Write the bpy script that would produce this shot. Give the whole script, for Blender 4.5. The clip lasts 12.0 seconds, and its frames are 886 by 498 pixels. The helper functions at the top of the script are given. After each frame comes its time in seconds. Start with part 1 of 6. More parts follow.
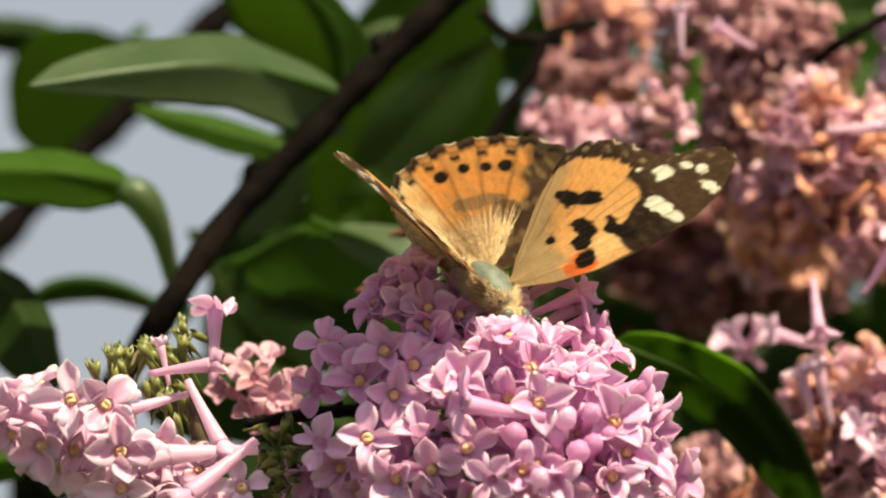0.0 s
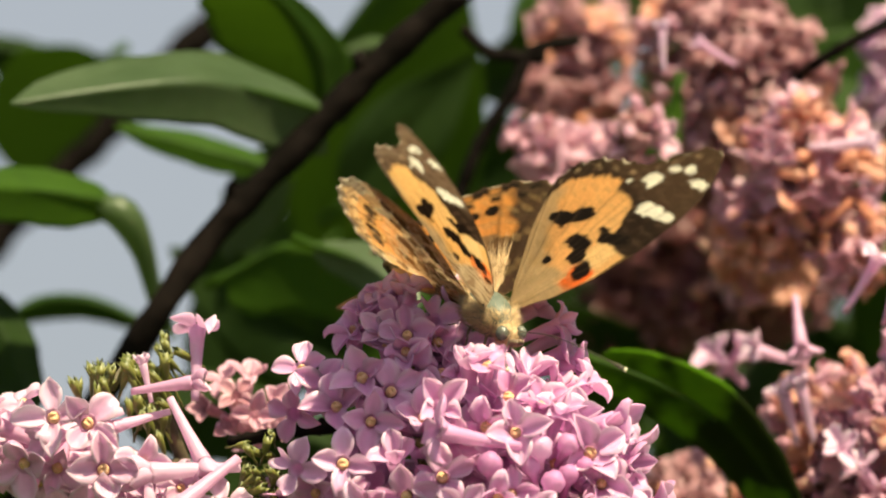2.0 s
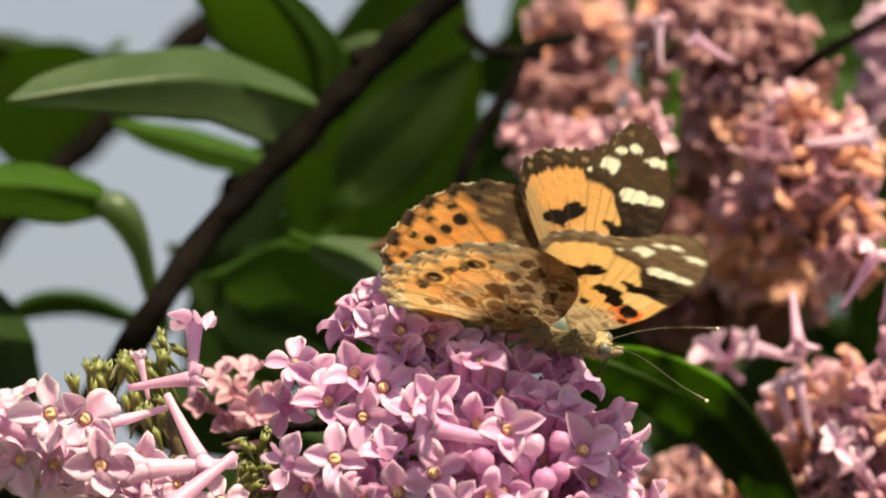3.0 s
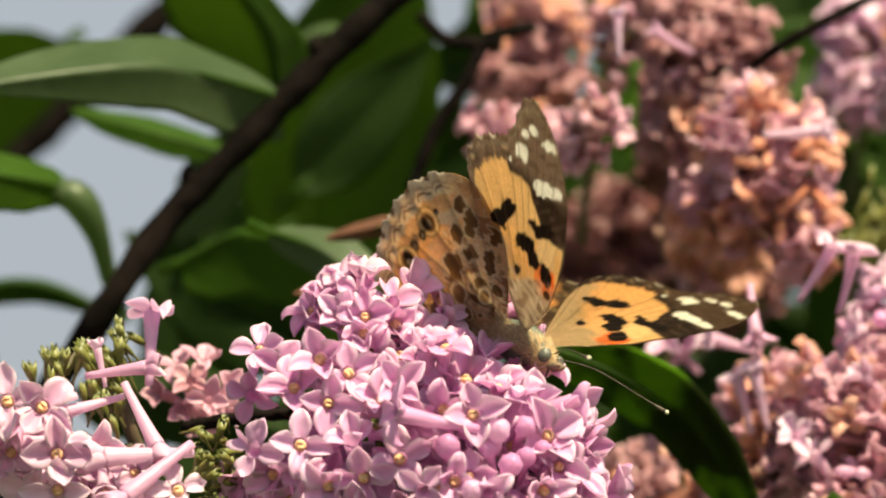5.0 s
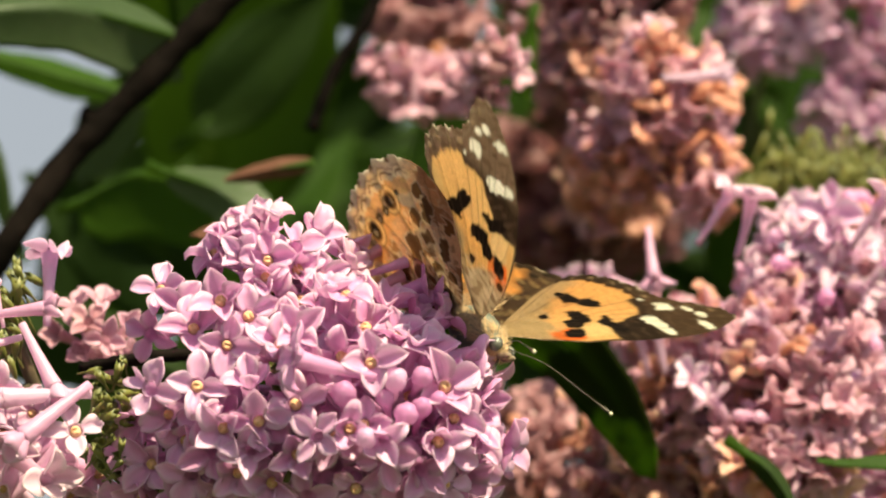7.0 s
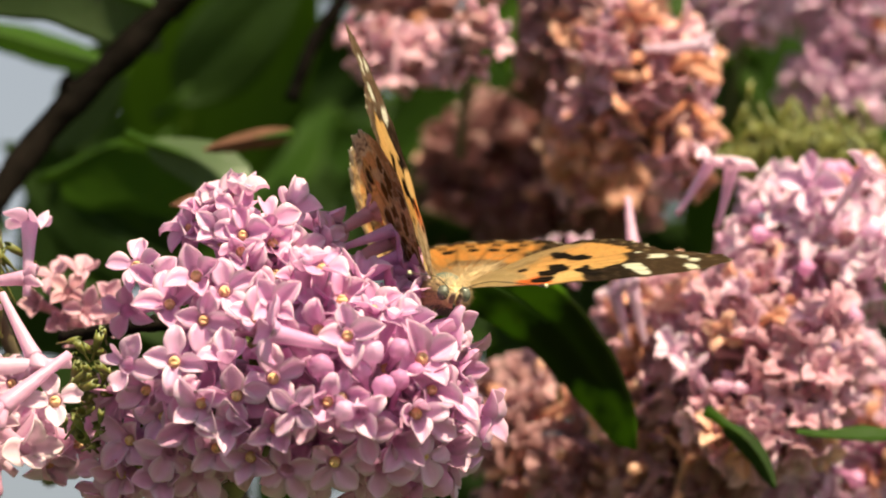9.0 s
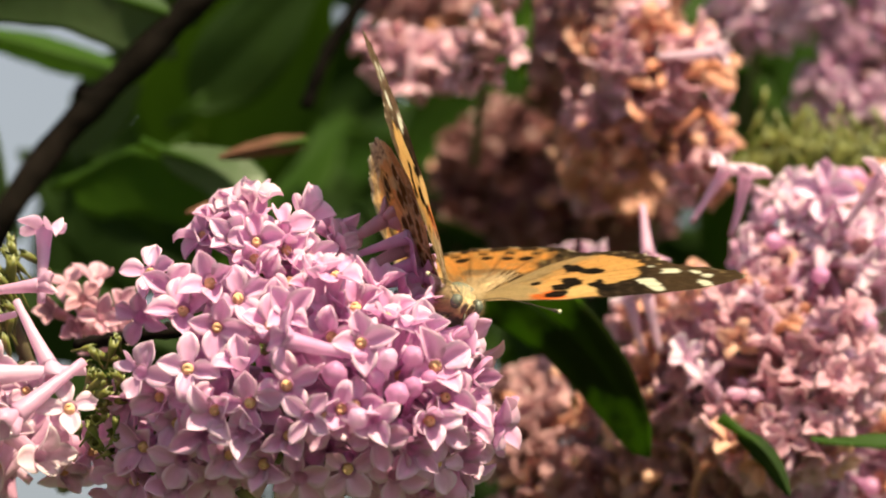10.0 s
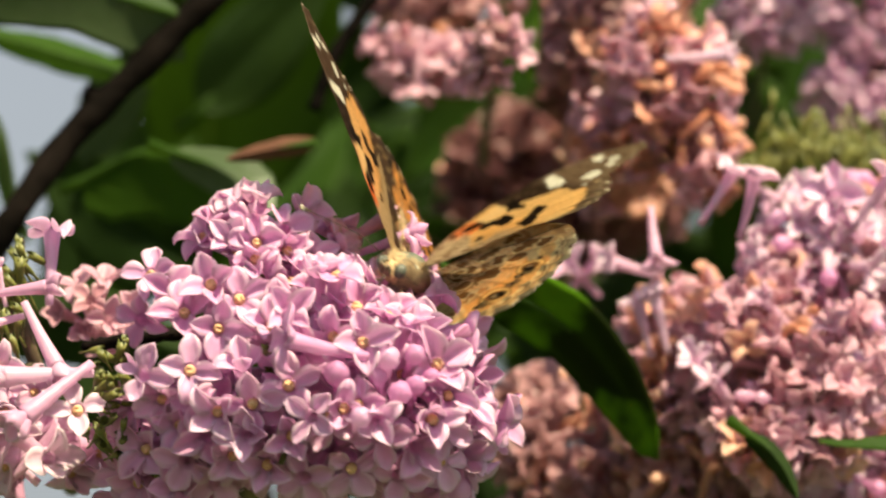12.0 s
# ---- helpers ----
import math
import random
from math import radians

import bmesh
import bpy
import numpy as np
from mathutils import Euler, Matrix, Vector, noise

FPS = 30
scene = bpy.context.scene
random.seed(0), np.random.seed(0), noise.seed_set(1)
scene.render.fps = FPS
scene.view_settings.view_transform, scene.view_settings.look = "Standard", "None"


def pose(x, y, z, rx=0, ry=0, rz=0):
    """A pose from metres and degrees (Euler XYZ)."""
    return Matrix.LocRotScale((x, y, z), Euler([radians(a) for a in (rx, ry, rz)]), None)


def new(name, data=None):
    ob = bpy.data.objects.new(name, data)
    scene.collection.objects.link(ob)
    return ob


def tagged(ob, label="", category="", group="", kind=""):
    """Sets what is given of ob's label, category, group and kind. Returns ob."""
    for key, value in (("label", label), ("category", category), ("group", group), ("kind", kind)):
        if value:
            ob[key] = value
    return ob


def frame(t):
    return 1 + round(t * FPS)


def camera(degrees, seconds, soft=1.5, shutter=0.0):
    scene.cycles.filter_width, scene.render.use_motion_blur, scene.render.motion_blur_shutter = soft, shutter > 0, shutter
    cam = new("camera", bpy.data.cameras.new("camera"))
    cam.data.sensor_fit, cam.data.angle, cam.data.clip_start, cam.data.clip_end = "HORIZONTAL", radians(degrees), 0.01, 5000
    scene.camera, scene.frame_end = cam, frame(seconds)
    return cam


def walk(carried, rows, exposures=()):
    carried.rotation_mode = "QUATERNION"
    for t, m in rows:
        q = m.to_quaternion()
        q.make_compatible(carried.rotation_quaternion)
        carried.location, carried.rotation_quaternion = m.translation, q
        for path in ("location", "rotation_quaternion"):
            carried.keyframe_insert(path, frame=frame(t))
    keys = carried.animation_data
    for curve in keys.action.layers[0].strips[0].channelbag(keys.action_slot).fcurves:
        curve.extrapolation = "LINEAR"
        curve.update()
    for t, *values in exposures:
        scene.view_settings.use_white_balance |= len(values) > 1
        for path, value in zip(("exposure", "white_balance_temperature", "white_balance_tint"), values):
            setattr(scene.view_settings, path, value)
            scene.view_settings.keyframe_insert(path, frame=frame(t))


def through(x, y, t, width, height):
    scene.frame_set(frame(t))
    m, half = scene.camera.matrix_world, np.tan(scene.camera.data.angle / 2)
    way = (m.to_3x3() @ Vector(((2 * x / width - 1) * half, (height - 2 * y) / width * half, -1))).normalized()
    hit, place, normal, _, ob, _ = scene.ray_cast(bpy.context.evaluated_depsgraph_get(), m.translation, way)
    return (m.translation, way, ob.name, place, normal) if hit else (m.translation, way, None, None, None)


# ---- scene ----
cam = camera(5.7248, 12.0, soft=2.0, shutter=0.4)
cam.data.dof.use_dof = True
cam.data.dof.focus_distance = 1.0
cam.data.dof.aperture_fstop = 25.0
walk(cam, [
    (0, pose(0.0, -0.99027, 1.56083, 98.0000, 0.0000, 0.0000)),
    (0.5, pose(0.0, -0.99027, 1.56083, 98.0322, 0.0344, -0.1055)),
    (1, pose(0.0, -0.99027, 1.56083, 98.0621, -0.0344, -0.0217)),
    (1.5, pose(0.0, -0.99027, 1.56083, 97.9710, 0.0307, -0.0981)),
    (2, pose(0.0, -0.99027, 1.56083, 98.1115, 0.1075, -0.1018)),
    (2.5, pose(0.0, -0.99027, 1.56083, 98.0576, 0.0069, -0.0951)),
    (3, pose(0.0, -0.99027, 1.56083, 98.0894, 0.0665, -0.1271)),
    (5, pose(0.0, -0.99027, 1.56083, 98.0235, -0.1589, -0.4338)),
    (5.5, pose(0.0, -0.99027, 1.56083, 97.9405, -0.2255, -0.8170)),
    (6, pose(0.0, -0.99027, 1.56083, 97.9378, -0.1827, -0.9128)),
    (6.5, pose(0.0, -0.99027, 1.56083, 97.8350, -0.3313, -0.9977)),
    (7, pose(0.0, -0.99027, 1.56083, 97.6526, -0.3144, -1.1184)),
    (9, pose(0.0, -0.99027, 1.56083, 97.4613, -0.3805, -1.2594)),
    (9.5, pose(0.0, -0.99027, 1.56083, 97.4927, -0.3414, -1.2017)),
    (10, pose(0.0, -0.99027, 1.56083, 97.5087, -0.4155, -1.1686)),
    (10.5, pose(0.0, -0.99027, 1.56083, 97.5070, -0.3331, -1.0156)),
    (11, pose(0.0, -0.99027, 1.56083, 97.5837, -0.2863, -1.0901)),
    (11.5, pose(0.0, -0.99027, 1.56083, 97.6561, -0.4946, -0.8904)),
    (12, pose(0.0, -0.99027, 1.56083, 97.5217, -0.4512, -1.1208)),
])

# ---- light ----
SUN_TO = Vector((0.30, -0.46, 0.84)).normalized()
world = bpy.data.worlds.new("sky")
scene.world = world
world.use_nodes = True
wn = world.node_tree.nodes
sky = wn.new("ShaderNodeTexSky")
sky.sky_type = "NISHITA"
sky.sun_disc = False
sky.sun_elevation = math.asin(SUN_TO.z)
sky.sun_rotation = math.atan2(SUN_TO.x, SUN_TO.y)
sky.dust_density = 3.0
haze = wn.new("ShaderNodeHueSaturation")
haze.inputs["Saturation"].default_value = 0.40
world.node_tree.links.new(sky.outputs[0], haze.inputs["Color"])
world.node_tree.links.new(haze.outputs[0], wn["Background"].inputs[0])
wn["Background"].inputs[1].default_value = 0.058
sun_data = bpy.data.lights.new("sun", "SUN")
sun_data.energy = 5.0
sun_data.angle = radians(0.53)
sun_data.color = (1.0, 0.91, 0.56)
sun = new("sun", sun_data)
sun.rotation_euler = SUN_TO.to_track_quat("Z", "Y").to_euler()
scene.view_settings.exposure = 1.07


# ---- materials ----
def base_material(name):
    m = bpy.data.materials.new(name)
    m.use_nodes = True
    return m, m.node_tree.nodes, m.node_tree.links


def ramp(nodes, links, source, stops):
    r = nodes.new("ShaderNodeValToRGB")
    while len(r.color_ramp.elements) < len(stops):
        r.color_ramp.elements.new(0.5)
    for e, (p, c) in zip(r.color_ramp.elements, stops):
        e.position, e.color = p, (*c, 1)
    links.new(source, r.inputs[0])
    return r.outputs[0]


def noise_node(nodes, links, scale, detail=3.0, coord="Object"):
    tc = nodes.new("ShaderNodeTexCoord")
    n = nodes.new("ShaderNodeTexNoise")
    n.inputs["Scale"].default_value, n.inputs["Detail"].default_value = scale, detail
    links.new(tc.outputs[coord], n.inputs["Vector"])
    return n.outputs[0]


def mixed(nodes, links, fac, a, b, blend="MIX"):
    x = nodes.new("ShaderNodeMix")
    x.data_type, x.blend_type = "RGBA", blend
    for sock, v in ((x.inputs[0], fac), (x.inputs[6], a), (x.inputs[7], b)):
        if isinstance(v, (int, float)):
            sock.default_value = v
        elif isinstance(v, tuple):
            sock.default_value = (*v, 1)
        else:
            links.new(v, sock)
    return x.outputs[2]


def leafy(m, nodes, links, colour, through_colour, amount, rough, bump=None, strength=0.3, distance=0.0004, spec=0.5, thinness=0.55):
    """Thin matter that lets some light through."""
    p = nodes["Principled BSDF"]
    p.inputs["Roughness"].default_value = rough
    p.inputs["Specular IOR Level"].default_value = spec
    t = nodes.new("ShaderNodeBsdfTranslucent")
    thin = nodes.new("ShaderNodeGamma")
    thin.inputs["Gamma"].default_value = thinness
    mix = nodes.new("ShaderNodeMixShader")
    mix.inputs[0].default_value = amount
    links.new(colour, p.inputs["Base Color"])
    links.new(through_colour, thin.inputs["Color"])
    links.new(thin.outputs[0], t.inputs["Color"])
    if bump is not None:
        b = nodes.new("ShaderNodeBump")
        b.inputs["Strength"].default_value, b.inputs["Distance"].default_value = strength, distance
        links.new(bump, b.inputs["Height"])
        links.new(b.outputs[0], p.inputs["Normal"])
    links.new(p.outputs[0], mix.inputs[1])
    links.new(t.outputs[0], mix.inputs[2])
    links.new(mix.outputs[0], nodes["Material Output"].inputs[0])
    return m


def petal_material(name, pale, mid, deep, rough=0.42, edge=None):
    """Petals: a little different on each floret, with fine veining along the tube."""
    m, n, l = base_material(name)
    info = n.new("ShaderNodeObjectInfo")
    tone = ramp(n, l, info.outputs["Random"], [(0.0, pale), (0.5, mid), (1.0, deep)])
    grain = noise_node(n, l, 900.0)
    patch = noise_node(n, l, 220.0, 2.0)
    c = mixed(n, l, ramp(n, l, patch, [(0.35, (0, 0, 0)), (0.7, (0.35, 0.35, 0.35))]), tone, deep)
    c = mixed(n, l, 0.25, c, ramp(n, l, grain, [(0.3, (0.55, 0.5, 0.55)), (0.7, (1, 1, 1))]), "MULTIPLY")
    rim = n.new("ShaderNodeAttribute")
    rim.attribute_name = "rim"
    c = mixed(n, l, ramp(n, l, rim.outputs["Fac"], [(0.0, (0, 0, 0)), (1.0, (0.62, 0.62, 0.62))]), c, edge or pale)
    return leafy(m, n, l, c, c, 0.50, rough, grain, 0.45, 0.0003, 0.5)


def leaf_material(name, light, dark, through, rough=0.42, patch=60.0, gloss=0.12, stops=(0.3, 0.7)):
    m, n, l = base_material(name)
    big = noise_node(n, l, patch)
    fine = noise_node(n, l, 700.0)
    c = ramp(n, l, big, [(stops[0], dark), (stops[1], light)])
    c = mixed(n, l, 0.35, c, ramp(n, l, fine, [(0.3, (0.5, 0.5, 0.45)), (0.7, (1, 1, 1))]), "MULTIPLY")
    t = mixed(n, l, 0.5, c, through)
    return leafy(m, n, l, c, t, 0.42, rough, fine, 0.3, 0.0004, gloss)


def plain_material(name, a, b, scale, rough, bump=0.3, distance=0.0004, metal=0.0):
    m, n, l = base_material(name)
    f = noise_node(n, l, scale, 4.0)
    p = n["Principled BSDF"]
    l.new(ramp(n, l, f, [(0.3, a), (0.7, b)]), p.inputs["Base Color"])
    p.inputs["Roughness"].default_value, p.inputs["Metallic"].default_value = rough, metal
    bp = n.new("ShaderNodeBump")
    bp.inputs["Strength"].default_value, bp.inputs["Distance"].default_value = bump, distance
    l.new(f, bp.inputs["Height"])
    l.new(bp.outputs[0], p.inputs["Normal"])
    return m


def wing_material():
    """Wing scales: the colour of each scale patch is stored on the mesh."""
    m, n, l = base_material("wing_scales")
    at = n.new("ShaderNodeAttribute")
    at.attribute_name = "scales"
    fine = noise_node(n, l, 5200.0, 2.0)
    c = mixed(n, l, 0.45, at.outputs[0], ramp(n, l, fine, [(0.3, (0.55, 0.55, 0.55)), (0.7, (1, 1, 1))]), "MULTIPLY")
    return leafy(m, n, l, c, c, 0.70, 0.75, fine, 0.4, 0.00008, 0.08, 0.55)


LILAC = petal_material("lilac_petal", (0.89, 0.57, 0.83), (0.83, 0.445, 0.73), (0.72, 0.31, 0.60), 0.34, (0.95, 0.80, 0.91))
LILAC_CREAM = petal_material("lilac_petal_cream", (0.90, 0.68, 0.84), (0.84, 0.54, 0.74), (0.74, 0.40, 0.62), 0.40, (0.94, 0.84, 0.91))
LILAC_PALE = petal_material("lilac_petal_pale", (0.86, 0.57, 0.70), (0.75, 0.42, 0.55), (0.54, 0.25, 0.31))
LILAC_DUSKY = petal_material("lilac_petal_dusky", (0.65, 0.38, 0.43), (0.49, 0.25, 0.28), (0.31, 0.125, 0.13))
# Petals of the head in shadow: the shade is put into this maroon.
SHADE_MAROON = petal_material("lilac_petal_shade_maroon", (0.40, 0.18, 0.20), (0.25, 0.095, 0.10), (0.13, 0.045, 0.04))
PEACH = petal_material("lilac_bud_peach", (0.93, 0.60, 0.49), (0.85, 0.44, 0.32), (0.64, 0.26, 0.155))
WITHERED = petal_material("lilac_petal_withered", (0.92, 0.58, 0.48), (0.83, 0.43, 0.33), (0.61, 0.25, 0.16))
ANTHER = plain_material("anther", (0.60, 0.33, 0.16), (0.76, 0.50, 0.30), 1500.0, 0.7)
CALYX = plain_material("calyx", (0.045, 0.060, 0.010), (0.19, 0.18, 0.04), 500.0, 0.5)
STALK = plain_material("stalk", (0.05, 0.035, 0.02), (0.16, 0.12, 0.06), 300.0, 0.6)
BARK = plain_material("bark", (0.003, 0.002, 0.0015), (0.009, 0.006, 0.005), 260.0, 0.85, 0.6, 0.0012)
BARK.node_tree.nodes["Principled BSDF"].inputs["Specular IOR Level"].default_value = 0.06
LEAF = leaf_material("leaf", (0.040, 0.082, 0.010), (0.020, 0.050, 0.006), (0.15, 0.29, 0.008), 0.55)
# Darker copy of LEAF: the shade inside the bush is put into its colour.
LEAF_SHADED = leaf_material("leaf_shaded", (0.024, 0.048, 0.007), (0.012, 0.028, 0.005), (0.05, 0.10, 0.005), 0.6)
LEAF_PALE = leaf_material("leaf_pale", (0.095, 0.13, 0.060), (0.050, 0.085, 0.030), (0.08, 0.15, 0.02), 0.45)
# Dappled sun put into the colour: bright green patches on near-black.
LEAF_DAPPLED = leaf_material("leaf_dappled", (0.085, 0.20, 0.006), (0.008, 0.011, 0.002), (0.04, 0.10, 0.002), 0.6, 95.0, gloss=0.05, stops=(0.47, 0.56))
# Sunlit copy of LEAF, colour raised for light coming through the blade.
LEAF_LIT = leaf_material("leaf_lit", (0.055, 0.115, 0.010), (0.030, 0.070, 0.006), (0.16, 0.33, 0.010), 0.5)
# Sheen of sun and sky painted in as a paler base, besides the gloss.
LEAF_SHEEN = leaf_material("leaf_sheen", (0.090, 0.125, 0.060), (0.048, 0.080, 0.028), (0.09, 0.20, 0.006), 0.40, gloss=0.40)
LEAF_DRY = leaf_material("leaf_dry", (0.25, 0.115, 0.08), (0.09, 0.04, 0.026), (0.16, 0.06, 0.03), 0.7, 160.0)
GRASS = plain_material("grass_ground", (0.03, 0.045, 0.012), (0.06, 0.08, 0.03), 6.0, 0.9, 0.8, 0.02)
WING = wing_material()
FUR = plain_material("fur", (0.38, 0.24, 0.12), (0.68, 0.47, 0.27), 2500.0, 0.8, 0.8, 0.0003)
FUR_GREEN = plain_material("thorax_scales", (0.055, 0.066, 0.050), (0.12, 0.13, 0.095), 900.0, 0.6, 0.5, 0.0002)
ABDOMEN = plain_material("abdomen_scales", (0.16, 0.10, 0.05), (0.36, 0.25, 0.12), 1400.0, 0.7, 0.6, 0.0003)
EYE = plain_material("compound_eye", (0.06, 0.06, 0.05), (0.14, 0.14, 0.11), 4000.0, 0.25)
LEG = plain_material("leg_scales", (0.10, 0.06, 0.04), (0.26, 0.18, 0.11), 2500.0, 0.6)
ANTENNA = plain_material("antenna_shaft", (0.03, 0.02, 0.015), (0.09, 0.065, 0.04), 3000.0, 0.5)
CLUB_TIP = plain_material("antenna_tip", (0.62, 0.55, 0.38), (0.75, 0.68, 0.50), 2000.0, 0.5)


# ---- building helpers ----
def mesh_from(name, bm, materials, smooth=True):
    me = bpy.data.meshes.new(name)
    bm.normal_update()
    bm.to_mesh(me)
    bm.free()
    for m in materials if isinstance(materials, (list, tuple)) else [materials]:
        me.materials.append(m)
    if smooth:
        me.shade_smooth()
    return me


def child(name, mesh, parent, matrix=None, label=""):
    ob = new(name, mesh)
    ob.parent = parent
    if matrix is not None:
        ob.matrix_basis = matrix
    return tagged(ob, label)


def part(name, bm, material, parent, label="", matrix=None):
    return child(name, mesh_from(name, bm, material), parent, matrix, label)


def root(name, place, label, category, group=""):
    ob = new(name)
    ob.empty_display_size = 0.005
    ob.location = place
    return tagged(ob, label, category, group)


def add_tube(bm, points, radii, sides=8, cap=True, mat=0):
    """A round tube along points, with its ends closed."""
    pts = [Vector(p) for p in points]
    rings, up = [], None
    for i, p in enumerate(pts):
        d = (pts[min(i + 1, len(pts) - 1)] - pts[max(i - 1, 0)]).normalized()
        if up is None:
            up = d.orthogonal().normalized()
        up = (up - d * up.dot(d)).normalized()
        side = d.cross(up)
        rings.append([bm.verts.new(p + radii[i] * (math.cos(a) * up + math.sin(a) * side))
                      for a in (2 * math.pi * k / sides for k in range(sides))])
    for a, b in zip(rings, rings[1:]):
        for k in range(sides):
            bm.faces.new((a[k], a[(k + 1) % sides], b[(k + 1) % sides], b[k])).material_index = mat
    if cap:
        bm.faces.new(rings[0][::-1]).material_index = mat
        bm.faces.new(rings[-1]).material_index = mat
    return rings


def add_ball(bm, centre, radii, turn=None, u=12, v=8, mat=0, shape=None):
    """An ellipsoid; shape(t) narrows it along its local y."""
    c = Vector(centre)
    rows = []
    for i in range(v + 1):
        t = -1 + 2 * i / v
        yy = math.sin(t * math.pi / 2)
        rr = math.cos(t * math.pi / 2) * (shape(t) if shape else 1)
        row = []
        for k in range(u):
            a = 2 * math.pi * k / u
            p = Vector((radii[0] * rr * math.cos(a), radii[1] * yy, radii[2] * rr * math.sin(a)))
            row.append(p if turn is None else turn @ p)
        rows.append(row)
    vs = [[bm.verts.new(c + row[0])] if i in (0, v) else [bm.verts.new(c + p) for p in row] for i, row in enumerate(rows)]
    for i in range(v):
        a, b = vs[i], vs[i + 1]
        for k in range(u):
            j = (k + 1) % u
            if len(a) == 1:
                f = (a[0], b[k], b[j])
            elif len(b) == 1:
                f = (a[k], b[0], a[j])
            else:
                f = (a[k], b[k], b[j], a[j])
            bm.faces.new(f).material_index = mat


def curve_points(points, n):
    """Catmull-Rom through the points."""
    p = [Vector(q) for q in points]
    p = [2 * p[0] - p[1], *p, 2 * p[-1] - p[-2]]
    out = []
    for i in range(n):
        s = i / (n - 1) * (len(p) - 3)
        k = min(int(s), len(p) - 4)
        t = s - k
        a, b, c, d = p[k:k + 4]
        out.append(0.5 * (2 * b + (c - a) * t + (2 * a - 5 * b + 4 * c - d) * t * t + (3 * b - a - 3 * c + d) * t ** 3))
    return out


# ---- lilac ----
def floret_mesh(name, rnd, spread, materials, tube=0.0072, size=0.0034, wilt=0.0):
    """One lilac floret: its mouth at the origin, opening along +z, the tube running down; four boat-shaped pointed lobes."""
    bm = bmesh.new()
    rim = bm.verts.layers.float.new("rim")
    bend = rnd.uniform(-0.0010, 0.0010)
    prof = [(-0.0026, 0.00045), (-0.0010, 0.00080), (0.0, 0.00112), (-0.0005, 0.00122), (-0.0020, 0.00102), (-tube * 0.55, 0.00074), (-tube * 0.85, 0.00058), (-tube, 0.00056)]
    rings = [[bm.verts.new((r * math.cos(k * math.pi / 4) + (bend * (z / tube) ** 2 if i > 2 else 0), r * math.sin(k * math.pi / 4), z)) for k in range(8)]
             for i, (z, r) in enumerate(prof)]
    for p, q in zip(rings, rings[1:]):
        for k in range(8):
            bm.faces.new((p[k], q[k], q[(k + 1) % 8], p[(k + 1) % 8]))
    bm.faces.new(rings[0])
    bm.faces.new(rings[-1][::-1])
    for k in range(4):
        a = k * math.pi / 2 + rnd.uniform(-0.16, 0.16)
        op = radians(spread + rnd.uniform(-18, 18))
        ln, wd = size * rnd.uniform(0.88, 1.12), size * 0.435 * rnd.uniform(0.88, 1.12)
        back = rnd.uniform(-0.25, 0.55)
        hook = rnd.uniform(-1.1, 1.5)
        twist = rnd.uniform(-0.35, 0.35) * (1 + 2 * wilt)
        deep = rnd.uniform(0.35, 1.05)
        turn = Matrix.Rotation(a, 3, "Z")
        top, nu, nv = [], 7, 4
        for i in range(nu + 1):
            t = i / nu
            ang = op + back * t + wilt * 1.2 * t * t - hook * max(0, t - 0.62) / 0.38
            if i == 0:
                pos = Vector((0.00094, 0, -0.0003))
            else:
                pos = pos + Vector((math.sin(ang), 0, math.cos(ang))) * (ln / nu)
            w = wd * (0.58, 0.82, 1.0, 1.06, 0.99, 0.80, 0.48, 0.05)[i]
            nrm = Vector((-math.cos(ang), 0, math.sin(ang)))
            row = []
            for j in range(nv + 1):
                u = -1 + 2 * j / nv
                p = pos + Vector((0, u * w * (1 - 0.18 * deep), 0)) + nrm * (u * u * w * deep + u * twist * w * t)
                v = bm.verts.new(turn @ p)
                v[rim] = max(abs(u) ** 2.2, t ** 3.5) * 0.9 + 0.1 * t
                row.append(v)
            top.append(row)
        drop = turn @ Vector((math.cos(op), 0, -math.sin(op))) * 0.00015
        low = [[bm.verts.new(v.co + drop) for v in row] for row in top]
        for i in range(nu):
            for j in range(nv):
                bm.faces.new((top[i][j], top[i + 1][j], top[i + 1][j + 1], top[i][j + 1]))
                bm.faces.new((low[i][j], low[i][j + 1], low[i + 1][j + 1], low[i + 1][j]))
        for i in range(nu):
            bm.faces.new((top[i][0], low[i][0], low[i + 1][0], top[i + 1][0]))
            bm.faces.new((top[i][nv], top[i + 1][nv], low[i + 1][nv], low[i][nv]))
        for j in range(nv):
            bm.faces.new((top[nu][j], low[nu][j], low[nu][j + 1], top[nu][j + 1]))
    bmesh.ops.recalc_face_normals(bm, faces=bm.faces)
    return mesh_from(name, bm, materials)


def bud_mesh(name, rnd, materials, tube=0.0062, fat=0.0013):
    """A closed bud on its tube, with the seams of the four folded lobes."""
    bm = bmesh.new()
    prof = [(-tube, 0.00045), (-tube * 0.5, 0.00055), (-0.0008, 0.00080), (0.0004, fat), (0.0014, fat * 0.98), (0.0022, fat * 0.62), (0.0026, fat * 0.12)]
    rings = []
    for z, r in prof:
        rings.append([bm.verts.new((r * (1 - (0.12 if z > 0 and k % 4 == 0 else 0)) * math.cos(k * math.pi / 8),
                                    r * (1 - (0.12 if z > 0 and k % 4 == 0 else 0)) * math.sin(k * math.pi / 8), z)) for k in range(16)])
    for a, b in zip(rings, rings[1:]):
        for k in range(16):
            bm.faces.new((a[k], a[(k + 1) % 16], b[(k + 1) % 16], b[k]))
    bm.faces.new(rings[0][::-1])
    bm.faces.new(rings[-1])
    return mesh_from(name, bm, materials)


